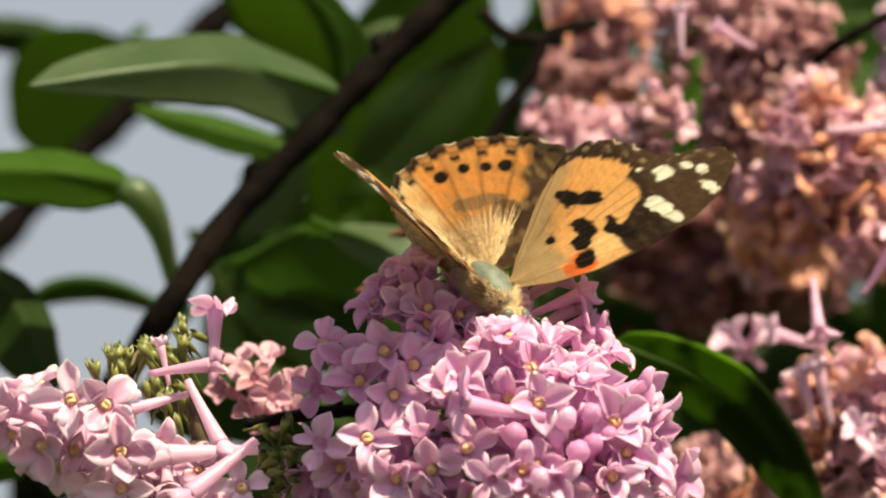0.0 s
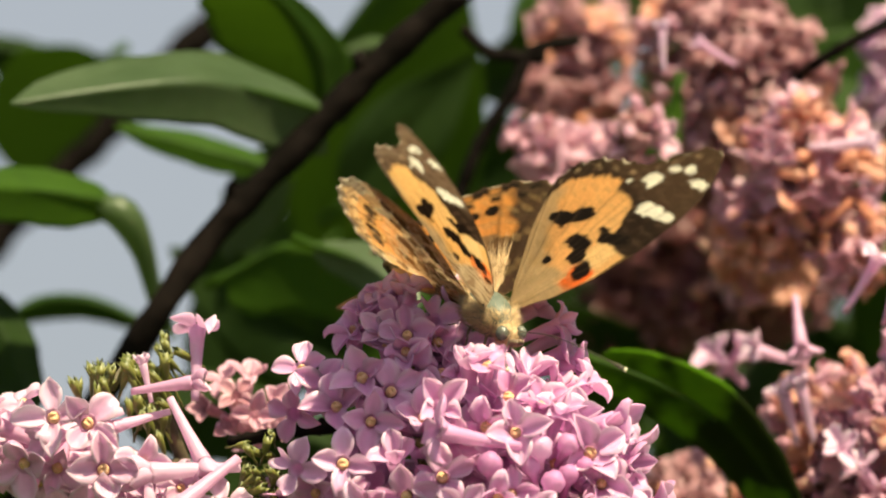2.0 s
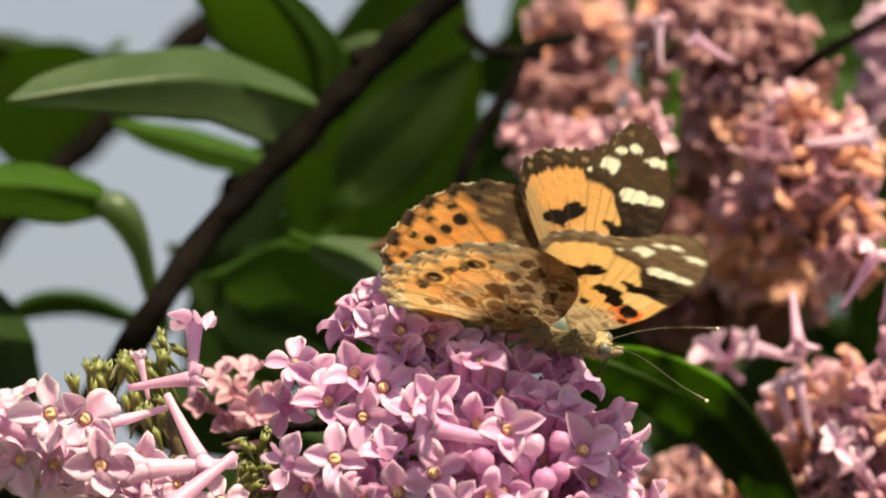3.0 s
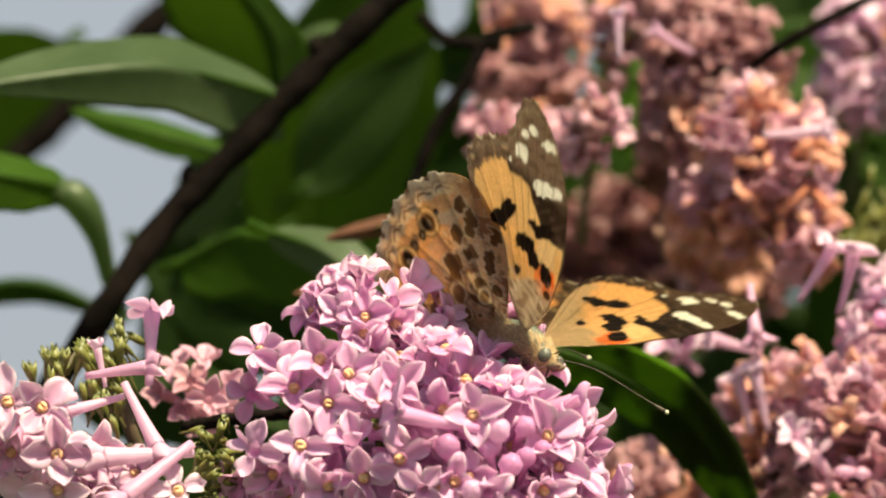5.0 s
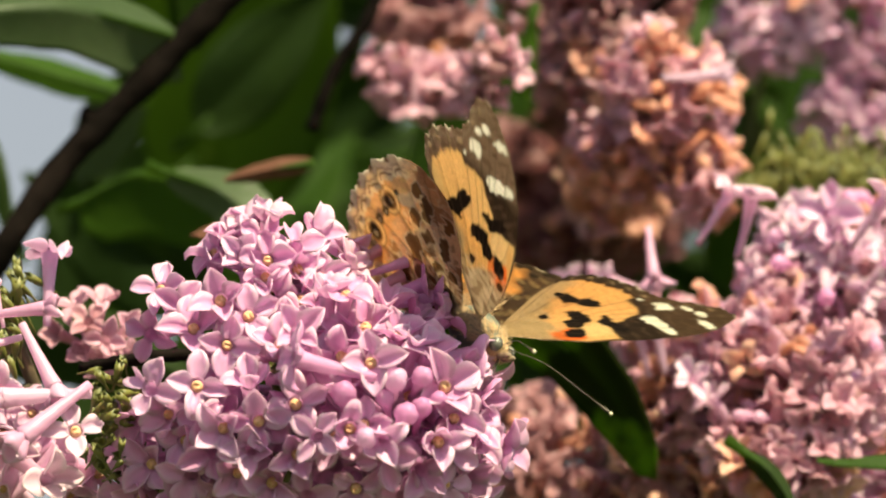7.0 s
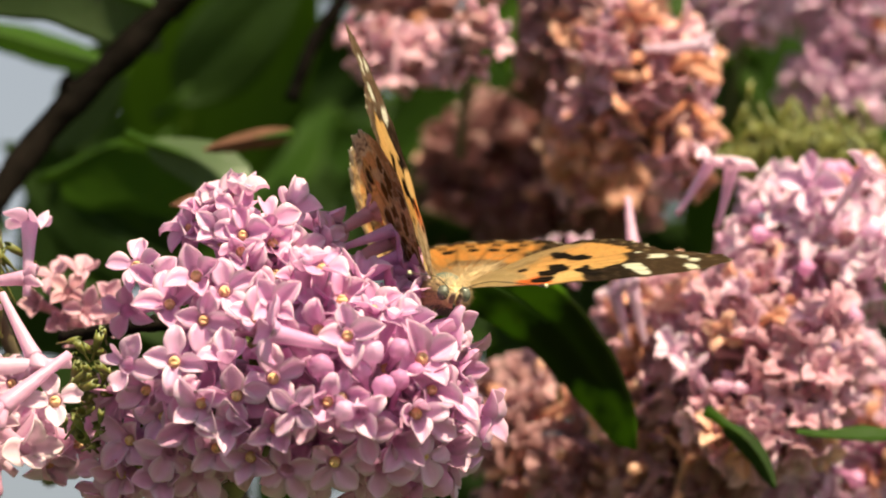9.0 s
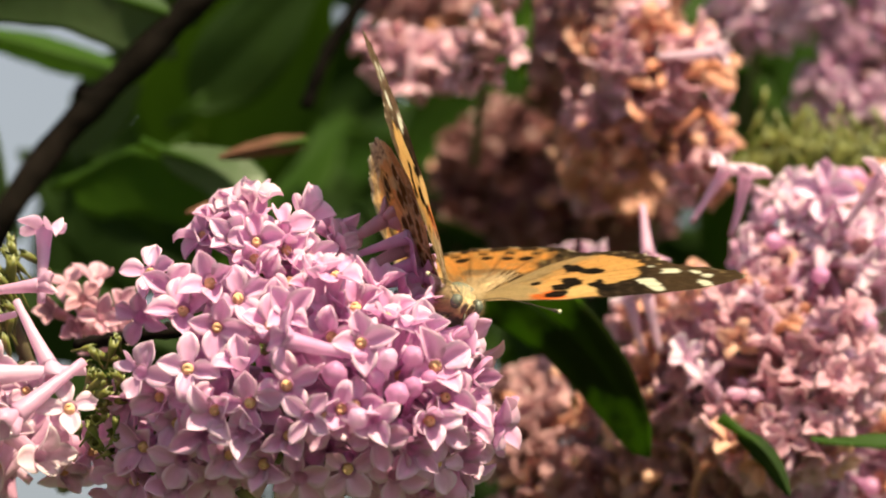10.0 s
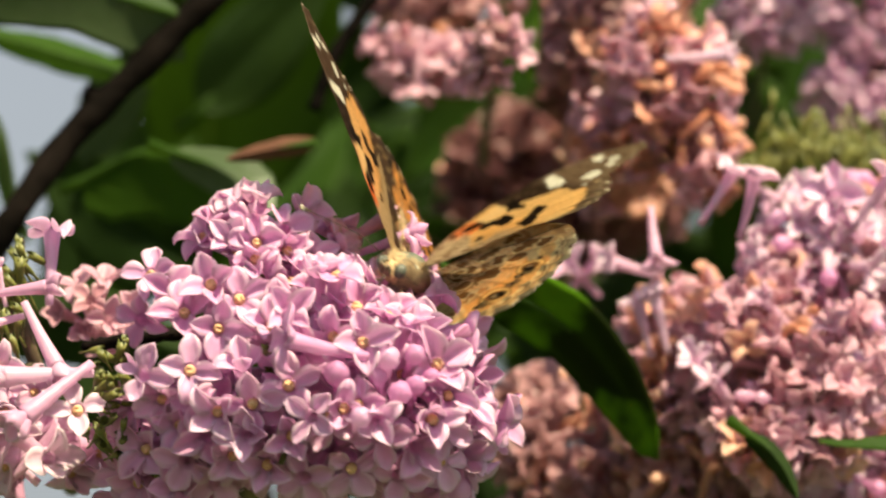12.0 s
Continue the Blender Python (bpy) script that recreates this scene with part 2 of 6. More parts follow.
def anther_mesh():
    bm = bmesh.new()
    add_tube(bm, [(0, 0, -0.0018), (0, 0, -0.0006), (0, 0, -0.0002), (0, 0, 0.0)], [0.0005, 0.00074, 0.00068, 0.0003], 10)
    for s in (-1, 1):
        add_ball(bm, (0.00030 * s, 0, 0.0), (0.00024, 0.00044, 0.00022), None, 6, 4)
    return mesh_from("anthers", bm, ANTHER)


def calyx_mesh():
    """An empty calyx: a small toothed cup on a short stalk."""
    bm = bmesh.new()
    rings = []
    for z, r, tooth in ((-0.0042, 0.00018, 0), (-0.0024, 0.00022, 0), (-0.0018, 0.00050, 0), (-0.0008, 0.00066, 0), (0.0, 0.00068, 0.0007), (-0.0004, 0.00050, 0.0002), (-0.0012, 0.00030, 0)):
        rings.append([bm.verts.new((r * math.cos(k * math.pi / 4), r * math.sin(k * math.pi / 4), z + (tooth if k % 2 else 0))) for k in range(8)])
    for p, q in zip(rings, rings[1:]):
        for k in range(8):
            bm.faces.new((p[k], p[(k + 1) % 8], q[(k + 1) % 8], q[k]))
    bm.faces.new(rings[0][::-1])
    bm.faces.new(rings[-1])
    return mesh_from("calyx", bm, CALYX)


fr = random.Random(5)


def floret_set(tag, material, wilt=0.0):
    return [floret_mesh("floret_" + tag, fr, s, material, 0.0094 + fr.uniform(-0.0012, 0.0012), 0.0036 + fr.uniform(-0.0004, 0.0003), wilt)
            for s in (72, 62, 54, 80, 46, 66, 38, 58, 74)]


FLORETS = floret_set("lilac", LILAC)
FLORETS_PALE = floret_set("pale", LILAC_PALE)
FLORETS_CREAM = floret_set("cream", LILAC_CREAM)
FLORETS_DUSKY = floret_set("dusky", LILAC_DUSKY)
FLORETS_SHADE_MAROON = floret_set("maroon", SHADE_MAROON)
FLORETS_DRY = floret_set("dry", WITHERED, 0.8)
BUDS = [bud_mesh("bud", fr, LILAC, 0.0062, 0.0015) for k in range(2)]
BUDS_PALE = [bud_mesh("bud_pale", fr, LILAC_PALE, 0.0066, 0.00105) for k in range(2)]
BUDS_CREAM = [bud_mesh("bud_cream", fr, LILAC_CREAM, 0.0066, 0.00105) for k in range(2)]
BUDS_DRY = [bud_mesh("bud_dry", fr, PEACH, 0.0068, 0.00105) for k in range(2)]
ANTHERS, CALYX_MESH = anther_mesh(), calyx_mesh()


def aim(place, axis, spin):
    """The pose of a floret whose mouth looks along axis."""
    return Matrix.Translation(place) @ Vector(axis).to_track_quat("Z", "Y").to_matrix().to_4x4() @ Matrix.Rotation(spin, 4, "Z")


TO_CAMERA = Vector((0, -0.99, -0.14))


class Panicle:
    """A flower head: florets spread over lumps round a branched stalk."""

    def __init__(self, place, label, seed, florets, buds, group="lilac flower heads"):
        self.rnd = random.Random(seed)
        self.ob = root("lilac_panicle", place, label, "flower", group)
        self.origin, self.florets, self.buds, self.taken = Vector(place), florets, buds, []
        self.stalks, self.count, self.rest = [], 0, []

    def finish(self):
        """Past three hundred florets, the rest in one mesh."""
        if not self.rest:
            return
        bm = bmesh.new()
        for mesh, m in self.rest:
            first = len(bm.verts)
            bm.from_mesh(mesh)
            bm.verts.ensure_lookup_table()
            for v in bm.verts[first:]:
                v.co = m @ v.co
        tagged(part("floret_mass", bm, self.florets[0].materials[0], self.ob, "more lilac florets of the same head"), kind="stuff")

    def add(self, place, axis, kind=None, bud=False, anthers=True, spin=None, scale=1.0, petal=None):
        r = self.rnd
        p = Vector(place) - self.origin
        if petal is not None:
            flat, d = aim(p, axis, 0).to_3x3(), Vector((math.cos(radians(petal)), 0, math.sin(radians(petal))))
            spin = math.atan2(d.dot(flat.col[1]), d.dot(flat.col[0]))
        m = aim(p, axis, r.uniform(0, 6.28) if spin is None else spin) @ Matrix.Scale(scale, 4)
        if bud:
            child("flower_bud", r.choice(self.buds), self.ob, m)
        else:
            kind = r.choice(self.florets) if kind is None else kind
            self.count += 1
            f = child("floret", kind, self.ob, m) if self.count <= 290 else self.rest.append((kind, m))
            if f and anthers and r.random() < (0.75 if petal is not None else 0.4):
                child("throat", ANTHERS, f, None, "yellow throat with anthers")
        self.taken.append(p)
        self.stalks.append((p, p - Vector(axis).normalized() * 0.0093))

    def fill(self, lumps, count, gap, lean=0.35, bud_share=0.12, anthers=False, dry=None, dry_share=0.0, front=-0.5, down=-0.9, hang=0.0, thin=-0.30, face=-0.15, clear=(), scale=1.0):
        """Florets over the lumps, no nearer to one another than gap; lumps: centre and three radii."""
        r = self.rnd
        made = tries = 0
        while made < count and tries < count * 60:
            tries += 1
            c, rad = r.choice(lumps)
            n = Vector((r.gauss(0, 1), r.gauss(0, 1), r.gauss(0, 1))).normalized()
            if n.dot(TO_CAMERA) < front or n.z < down:
                continue
            p = Vector(c) + Vector((n.x * rad[0], n.y * rad[1], n.z * rad[2]))
            clump = noise.noise(p * 210.0)
            if clump < thin:
                continue
            p = Vector(c) + (p - Vector(c)) * (0.95 + 0.34 * clump + r.uniform(-0.12, 0.12))
            inside = False
            for c2, r2 in lumps:
                d = p - Vector(c2)
                if (d.x / r2[0]) ** 2 + (d.y / r2[1]) ** 2 + (d.z / r2[2]) ** 2 < 0.55:
                    inside = True
                    break
            q = p - self.origin
            if any((p - Vector(k)).length < 0.0048 for k in clear):
                continue
            if inside or any((q - o).length_squared < gap * gap for o in self.taken):
                continue
            ax = (n + lean * Vector((r.uniform(-1, 1), r.uniform(-1, 1), r.uniform(-0.8, 1))) - Vector((0, 0, hang * r.random()))).normalized()
            if ax.dot(n) < 0.45:
                ax = (ax + n).normalized()
            if ax.dot(TO_CAMERA) < face:
                ax.y = -abs(ax.y) - 0.2
            kind = r.choice(dry) if dry and r.random() < dry_share else None
            self.add(p, ax, kind, bud=r.random() < bud_share, anthers=anthers, scale=scale * r.uniform(0.92, 1.06))
            made += 1

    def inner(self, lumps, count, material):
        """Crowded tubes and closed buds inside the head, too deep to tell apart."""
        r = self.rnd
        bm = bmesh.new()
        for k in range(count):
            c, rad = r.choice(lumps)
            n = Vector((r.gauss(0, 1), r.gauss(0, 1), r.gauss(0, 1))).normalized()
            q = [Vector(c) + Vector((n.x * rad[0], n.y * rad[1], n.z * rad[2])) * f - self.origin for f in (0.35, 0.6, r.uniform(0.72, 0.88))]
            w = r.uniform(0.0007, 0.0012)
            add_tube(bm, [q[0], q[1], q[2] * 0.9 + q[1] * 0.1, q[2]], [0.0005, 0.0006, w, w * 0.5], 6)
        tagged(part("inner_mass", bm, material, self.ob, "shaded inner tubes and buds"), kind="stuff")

    def stem(self, spine, thick=0.0009):
        """The stalk and a short branchlet towards every floret."""
        bm = bmesh.new()
        line = curve_points(spine, 14)
        add_tube(bm, [p - self.origin for p in line], [thick * (1.25 - 0.05 * i) for i in range(14)], 8)
        part("rachis", bm, STALK, self.ob, "thin brown-green flower stalk")
        bm = bmesh.new()
        for p, foot in self.stalks[::2]:
            near = min(line, key=lambda s: ((s - self.origin) - foot).length)
            a = near - self.origin
            if (a - foot).length > (0.011 if thick > 0.0006 else 0.005):
                continue
            mid = a.lerp(foot, 0.6) + Vector((0, 0, -0.0008))
            add_tube(bm, [a, mid, foot], [0.0005, 0.00042, 0.0004], 5)
        tagged(part("branching_stalk", bm, STALK, self.ob, "fine branching flower stalks"), kind="stuff")


# ---- leaves and branches ----
def leaf_bm(length, width, fold=0.25, droop=0.2, wave=0.04, seed=0, tip=1.4):
    """A lilac leaf along +x from its base, upper face +z: folded along the midrib, with sunken side veins."""
    r = random.Random(seed)
    bm = bmesh.new()
    nu, nv = 22, 12
    ph = r.uniform(0, 6)
    top = []
    for i in range(nu + 1):
        t = i / nu
        w = 0.5 * width * (math.sin(math.pi * t ** 0.82) ** 0.85) * (1 - 0.25 * t ** tip) if 0 < t < 1 else 0.0002
        row = []
        for j in range(nv + 1):
            s = -1 + 2 * j / nv
            x = length * t - abs(s) * w * 0.18
            z = -droop * length * t * t + fold * abs(s) * w + wave * width * math.sin(9 * t + ph + 2 * s) * abs(s)
            vein = abs(((t * 8 - abs(s) * 1.3) % 1.0) - 0.5)
            z -= width * 0.010 * max(0, 0.22 - vein) / 0.22 + width * 0.03 * max(0, 0.18 - abs(s)) / 0.18
            row.append(bm.verts.new((x, s * w, z)))
        top.append(row)
    low = [[bm.verts.new(v.co - Vector((0, 0, 0.00025))) for v in row] for row in top]
    for i in range(nu):
        for j in range(nv):
            bm.faces.new((top[i][j], top[i + 1][j], top[i + 1][j + 1], top[i][j + 1]))
            bm.faces.new((low[i][j], low[i][j + 1], low[i + 1][j + 1], low[i + 1][j]))
        bm.faces.new((top[i][0], low[i][0], low[i + 1][0], top[i + 1][0]))
        bm.faces.new((top[i][nv], top[i + 1][nv], low[i + 1][nv], low[i][nv]))
    return bm


def leaf(base, tip, width, facing, material, label, droop=0.15, fold=0.25, seed=0, stalk=0.0035, name="leaf"):
    """A leaf from base to tip; facing: the way its upper face looks."""
    b, t = Vector(base), Vector(tip)
    x = (t - b).normalized()
    z = (Vector(facing) - x * Vector(facing).dot(x)).normalized()
    m = Matrix((x, z.cross(x), z)).transposed().to_4x4()
    ob = root(name, base, label, "leaf", "lilac leaves")
    ob.matrix_basis = Matrix.Translation(b) @ m
    ln = (t - b).length
    part("blade", leaf_bm(ln, width, fold, droop, 0.04, seed), material, ob)
    bm = bmesh.new()
    add_tube(bm, [(0.1 * ln, 0, -0.0006), (0, 0, -0.0002), (-0.5 * stalk, 0, -0.001), (-stalk, 0, -0.003)], [0.0004, 0.0007, 0.0007, 0.0008], 7)
    part("leaf_stalk", bm, LEAF, ob, "short green leaf stalk")
    return ob


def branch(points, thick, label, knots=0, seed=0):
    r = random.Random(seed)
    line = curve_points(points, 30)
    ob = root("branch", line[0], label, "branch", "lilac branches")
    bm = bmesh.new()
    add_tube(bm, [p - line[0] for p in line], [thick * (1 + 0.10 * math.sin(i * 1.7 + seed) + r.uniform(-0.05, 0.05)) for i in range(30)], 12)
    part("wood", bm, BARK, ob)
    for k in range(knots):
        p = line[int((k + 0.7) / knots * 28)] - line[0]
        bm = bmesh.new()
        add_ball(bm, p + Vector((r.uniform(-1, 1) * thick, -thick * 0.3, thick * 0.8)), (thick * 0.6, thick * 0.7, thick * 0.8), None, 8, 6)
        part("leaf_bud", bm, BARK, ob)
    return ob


# ---- ground ----
bm = bmesh.new()
for p in ((-600, -600), (600, -600), (600, 600), (-600, 600)):
    bm.verts.new((*p, 0))
bm.faces.new(bm.verts)
tagged(new("ground", mesh_from("ground", bm, GRASS)), "green lawn below the lilac bush", "ground", kind="structure")

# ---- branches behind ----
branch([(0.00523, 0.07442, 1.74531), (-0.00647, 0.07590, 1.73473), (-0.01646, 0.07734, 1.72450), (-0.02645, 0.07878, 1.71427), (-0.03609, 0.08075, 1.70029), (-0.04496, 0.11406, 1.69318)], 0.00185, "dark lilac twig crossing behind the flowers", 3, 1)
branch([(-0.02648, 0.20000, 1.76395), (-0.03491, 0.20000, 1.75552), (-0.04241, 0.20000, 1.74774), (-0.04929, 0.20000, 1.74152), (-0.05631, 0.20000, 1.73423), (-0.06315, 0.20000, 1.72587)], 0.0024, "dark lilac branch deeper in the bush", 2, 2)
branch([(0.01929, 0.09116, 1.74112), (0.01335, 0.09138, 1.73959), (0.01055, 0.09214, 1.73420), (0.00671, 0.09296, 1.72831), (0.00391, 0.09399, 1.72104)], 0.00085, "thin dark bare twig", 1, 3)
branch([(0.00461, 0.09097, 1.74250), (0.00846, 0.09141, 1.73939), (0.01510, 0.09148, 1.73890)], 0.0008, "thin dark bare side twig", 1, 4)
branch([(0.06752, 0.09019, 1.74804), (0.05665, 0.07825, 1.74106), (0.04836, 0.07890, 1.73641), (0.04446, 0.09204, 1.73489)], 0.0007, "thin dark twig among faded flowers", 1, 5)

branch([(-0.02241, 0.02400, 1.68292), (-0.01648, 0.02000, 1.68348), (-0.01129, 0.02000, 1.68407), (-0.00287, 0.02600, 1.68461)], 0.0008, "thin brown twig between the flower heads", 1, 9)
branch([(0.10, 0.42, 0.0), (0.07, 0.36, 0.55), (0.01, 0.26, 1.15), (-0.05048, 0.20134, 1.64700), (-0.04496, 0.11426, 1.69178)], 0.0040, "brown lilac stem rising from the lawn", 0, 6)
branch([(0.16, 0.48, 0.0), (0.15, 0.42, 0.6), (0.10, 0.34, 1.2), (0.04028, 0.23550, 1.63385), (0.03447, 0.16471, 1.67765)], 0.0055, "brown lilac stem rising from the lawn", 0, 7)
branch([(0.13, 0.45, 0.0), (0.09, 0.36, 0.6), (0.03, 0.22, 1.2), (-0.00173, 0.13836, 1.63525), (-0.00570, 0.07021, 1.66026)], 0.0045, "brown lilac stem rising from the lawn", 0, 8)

# ---- leaves ----
def folded_leaf(mid, half_a, half_b, material, label, peak_a=0.45, peak_b=0.45, blunt=1.3, seed=0, cup=0.18, stalk=True):
    """A leaf along its midrib, from base to tip; half_a and half_b: how far and which way each half spreads from the midrib."""
    line = curve_points(mid, 25)
    ob = root("leaf", line[0], label, "leaf", "lilac leaves")
    r = random.Random(seed)
    ha, hb = Vector(half_a), Vector(half_b)
    bm = bmesh.new()
    rows, nv, ph = [], 7, r.uniform(0, 6)
    out = ha.cross(hb).normalized()
    up = -(ha.normalized() + hb.normalized() + 0.001 * out).normalized()
    for i, p in enumerate(line):
        t = i / 24
        row = []
        for h, peak, way in ((ha, peak_a, -1), (hb, peak_b, 1)):
            e0, e1 = blunt * peak, blunt * (1 - peak)
            f = (t / peak) ** e0 * ((1 - t) / (1 - peak)) ** e1 if 0 < t < 1 else 0.0
            f = f + 0.012
            edge = 1 + 0.035 * math.sin(17 * t + ph + way) + 0.02 * math.sin(41 * t + 2 * ph)
            half = []
            for j in range(1, nv + 1):
                u = j / nv
                vein = abs(((t * 7 - u * 1.2) % 1.0) - 0.5)
                lift = cup * h.length * f * (u * u - u) + 0.022 * h.length * (max(0, 0.2 - vein) / 0.2) * f
                half.append(p - line[0] + h * (u * f * edge) + up * lift + (line[min(i + 1, 24)] - line[max(i - 1, 0)]) * (-0.35 * u * f))
            row = half[::-1] + [p - line[0]] if way == -1 else row + half
        rows.append(row)
    top = [[bm.verts.new(p) for p in row] for row in rows]
    thick = up * 0.00022
    low = [[bm.verts.new(p - thick) for p in row] for row in rows]
    n = 2 * nv
    for i in range(24):
        for j in range(n):
            bm.faces.new((top[i][j], top[i + 1][j], top[i + 1][j + 1], top[i][j + 1]))
            bm.faces.new((low[i][j], low[i][j + 1], low[i + 1][j + 1], low[i + 1][j]))
        bm.faces.new((top[i][0], low[i][0], low[i + 1][0], top[i + 1][0]))
        bm.faces.new((top[i][n], top[i + 1][n], low[i + 1][n], low[i][n]))
    bmesh.ops.recalc_face_normals(bm, faces=bm.faces)
    part("blade", bm, material, ob)
    bm = bmesh.new()
    back = (line[0] - line[1]).normalized()
    pts = [p - line[0] - thick * 2 for p in line[:14:3]]
    add_tube(bm, ([back * 0.003] if stalk else []) + pts, ([0.0008] if stalk else []) + [0.0006, 0.0005, 0.0004, 0.0003, 0.0002], 7)
    part("midrib", bm, LEAF, ob, "green midrib and stalk")
    return ob


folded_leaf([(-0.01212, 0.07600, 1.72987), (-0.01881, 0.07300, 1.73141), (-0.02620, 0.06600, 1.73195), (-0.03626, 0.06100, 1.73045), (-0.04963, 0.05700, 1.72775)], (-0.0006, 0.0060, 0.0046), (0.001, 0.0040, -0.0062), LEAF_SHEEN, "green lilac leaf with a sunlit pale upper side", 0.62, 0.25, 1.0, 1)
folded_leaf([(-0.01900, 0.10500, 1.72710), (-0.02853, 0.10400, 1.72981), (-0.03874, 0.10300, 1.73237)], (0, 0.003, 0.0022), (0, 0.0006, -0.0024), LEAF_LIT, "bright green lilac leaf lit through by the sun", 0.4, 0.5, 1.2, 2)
folded_leaf([(-0.01223, 0.09800, 1.73443), (-0.01343, 0.09200, 1.73984), (-0.01731, 0.08500, 1.74432), (-0.02172, 0.07900, 1.74680)], (-0.0112, 0.0006, -0.0004), (0.0034, 0.0036, 0.0012), LEAF, "green lilac leaf pointing up from a twig", 0.48, 0.3, 1.1, 3)
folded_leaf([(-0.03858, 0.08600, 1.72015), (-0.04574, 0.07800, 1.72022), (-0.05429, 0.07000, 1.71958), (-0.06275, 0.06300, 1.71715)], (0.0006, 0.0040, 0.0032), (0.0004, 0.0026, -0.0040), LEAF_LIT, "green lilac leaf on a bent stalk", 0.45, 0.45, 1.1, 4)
folded_leaf([(-0.04144, 0.15700, 1.74984), (-0.04867, 0.16200, 1.74614), (-0.05494, 0.17000, 1.73742)], (-0.0070, -0.002, 0.0030), (0.0045, 0.003, -0.0044), LEAF, "green lilac leaf deep in the bush", 0.42, 0.5, 0.9, 5)
folded_leaf([(-0.06179, 0.17000, 1.75350), (-0.05429, 0.17000, 1.75290), (-0.04641, 0.17000, 1.75138)], (0, 0.002, 0.0022), (0, 0.003, -0.0030), LEAF_SHADED, "dark green lilac leaf in shade", 0.4, 0.4, 1.2, 6)
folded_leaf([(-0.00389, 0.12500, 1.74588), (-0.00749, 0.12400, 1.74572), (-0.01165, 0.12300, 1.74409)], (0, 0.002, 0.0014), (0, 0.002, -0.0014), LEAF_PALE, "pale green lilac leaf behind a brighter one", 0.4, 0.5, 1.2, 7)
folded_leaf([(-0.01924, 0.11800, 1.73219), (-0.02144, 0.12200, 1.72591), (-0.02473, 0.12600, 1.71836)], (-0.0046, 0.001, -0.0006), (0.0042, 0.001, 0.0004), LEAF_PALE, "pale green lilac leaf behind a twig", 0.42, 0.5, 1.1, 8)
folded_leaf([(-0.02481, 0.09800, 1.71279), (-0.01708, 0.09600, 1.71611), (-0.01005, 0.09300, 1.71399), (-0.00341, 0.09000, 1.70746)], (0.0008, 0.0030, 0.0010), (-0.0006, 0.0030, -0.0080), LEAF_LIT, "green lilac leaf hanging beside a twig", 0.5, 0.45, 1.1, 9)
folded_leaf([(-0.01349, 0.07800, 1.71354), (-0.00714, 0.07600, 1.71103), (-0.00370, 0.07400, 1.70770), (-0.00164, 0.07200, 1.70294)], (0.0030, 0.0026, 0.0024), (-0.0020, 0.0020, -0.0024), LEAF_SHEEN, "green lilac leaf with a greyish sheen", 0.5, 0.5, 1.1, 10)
folded_leaf([(-0.03446, 0.12800, 1.71044), (-0.04268, 0.12600, 1.71329), (-0.04977, 0.12400, 1.71280), (-0.05538, 0.12200, 1.70855)], (0, 0.0020, 0.0010), (0.0005, 0.0030, -0.0022), LEAF, "narrow dark green lilac leaf", 0.45, 0.5, 1.1, 11)
folded_leaf([(-0.05566, 0.08500, 1.70992), (-0.05137, 0.08300, 1.70337), (-0.04743, 0.08100, 1.69338)], (-0.0060, 0.002, -0.0010), (0.0030, 0.003, 0.0010), LEAF_SHADED, "dark green lilac leaf in shade", 0.5, 0.5, 1.0, 12)
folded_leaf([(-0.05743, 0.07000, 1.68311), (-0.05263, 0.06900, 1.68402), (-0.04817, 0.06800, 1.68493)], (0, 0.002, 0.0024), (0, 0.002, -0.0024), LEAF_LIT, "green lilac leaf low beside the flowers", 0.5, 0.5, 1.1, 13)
folded_leaf([(-0.03775, 0.11000, 1.69769), (-0.02569, 0.10800, 1.69673), (-0.01014, 0.10600, 1.69151)], (0.001, 0.002, 0.0050), (0, 0.003, -0.0060), LEAF_SHADED, "dark green lilac leaf in shade", 0.5, 0.45, 1.0, 18)
folded_leaf([(-0.03234, 0.12000, 1.68529), (-0.02162, 0.11800, 1.68650), (-0.00597, 0.11600, 1.69056)], (0.001, 0.002, 0.0060), (0, 0.003, -0.0060), LEAF_SHADED, "dark green lilac leaf in shade", 0.5, 0.45, 1.0, 19)
folded_leaf([(0.02017, 0.05200, 1.69614), (0.03035, 0.05000, 1.69170), (0.03844, 0.04900, 1.68438), (0.04487, 0.04800, 1.67320)], (0.0022, -0.0026, 0.0028), (-0.0024, 0.0026, -0.0030), LEAF_DAPPLED, "dark green lilac leaf with painted sun dapples below faded flowers", 0.5, 0.45, 0.8, 14)
folded_leaf([(0.03086, 0.08600, 1.73322), (0.03001, 0.08600, 1.72900), (0.03043, 0.08700, 1.72388)], (0.0016, 0.001, 0.0003), (-0.0014, 0.001, 0.0), LEAF_LIT, "green lilac leaf between flower heads", 0.5, 0.5, 1.0, 17)
folded_leaf([(0.05517, 0.04400, 1.67585), (0.05744, 0.04300, 1.67402), (0.05944, 0.04200, 1.67126), (0.06091, 0.04100, 1.66797)], (0.0010, 0.001, 0.0007), (-0.0009, 0.002, -0.0008), LEAF_SHADED, "narrow dark green lilac leaf", 0.4, 0.4, 1.0, 15)
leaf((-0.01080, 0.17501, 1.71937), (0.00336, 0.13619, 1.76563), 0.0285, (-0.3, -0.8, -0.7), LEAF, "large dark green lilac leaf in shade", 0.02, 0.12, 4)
leaf((-0.01051, 0.14147, 1.72806), (0.00700, 0.13873, 1.74757), 0.0125, (-0.2, -0.8, -0.6), LEAF_SHADED, "dark green lilac leaf in shade", 0.02, 0.12, 19)
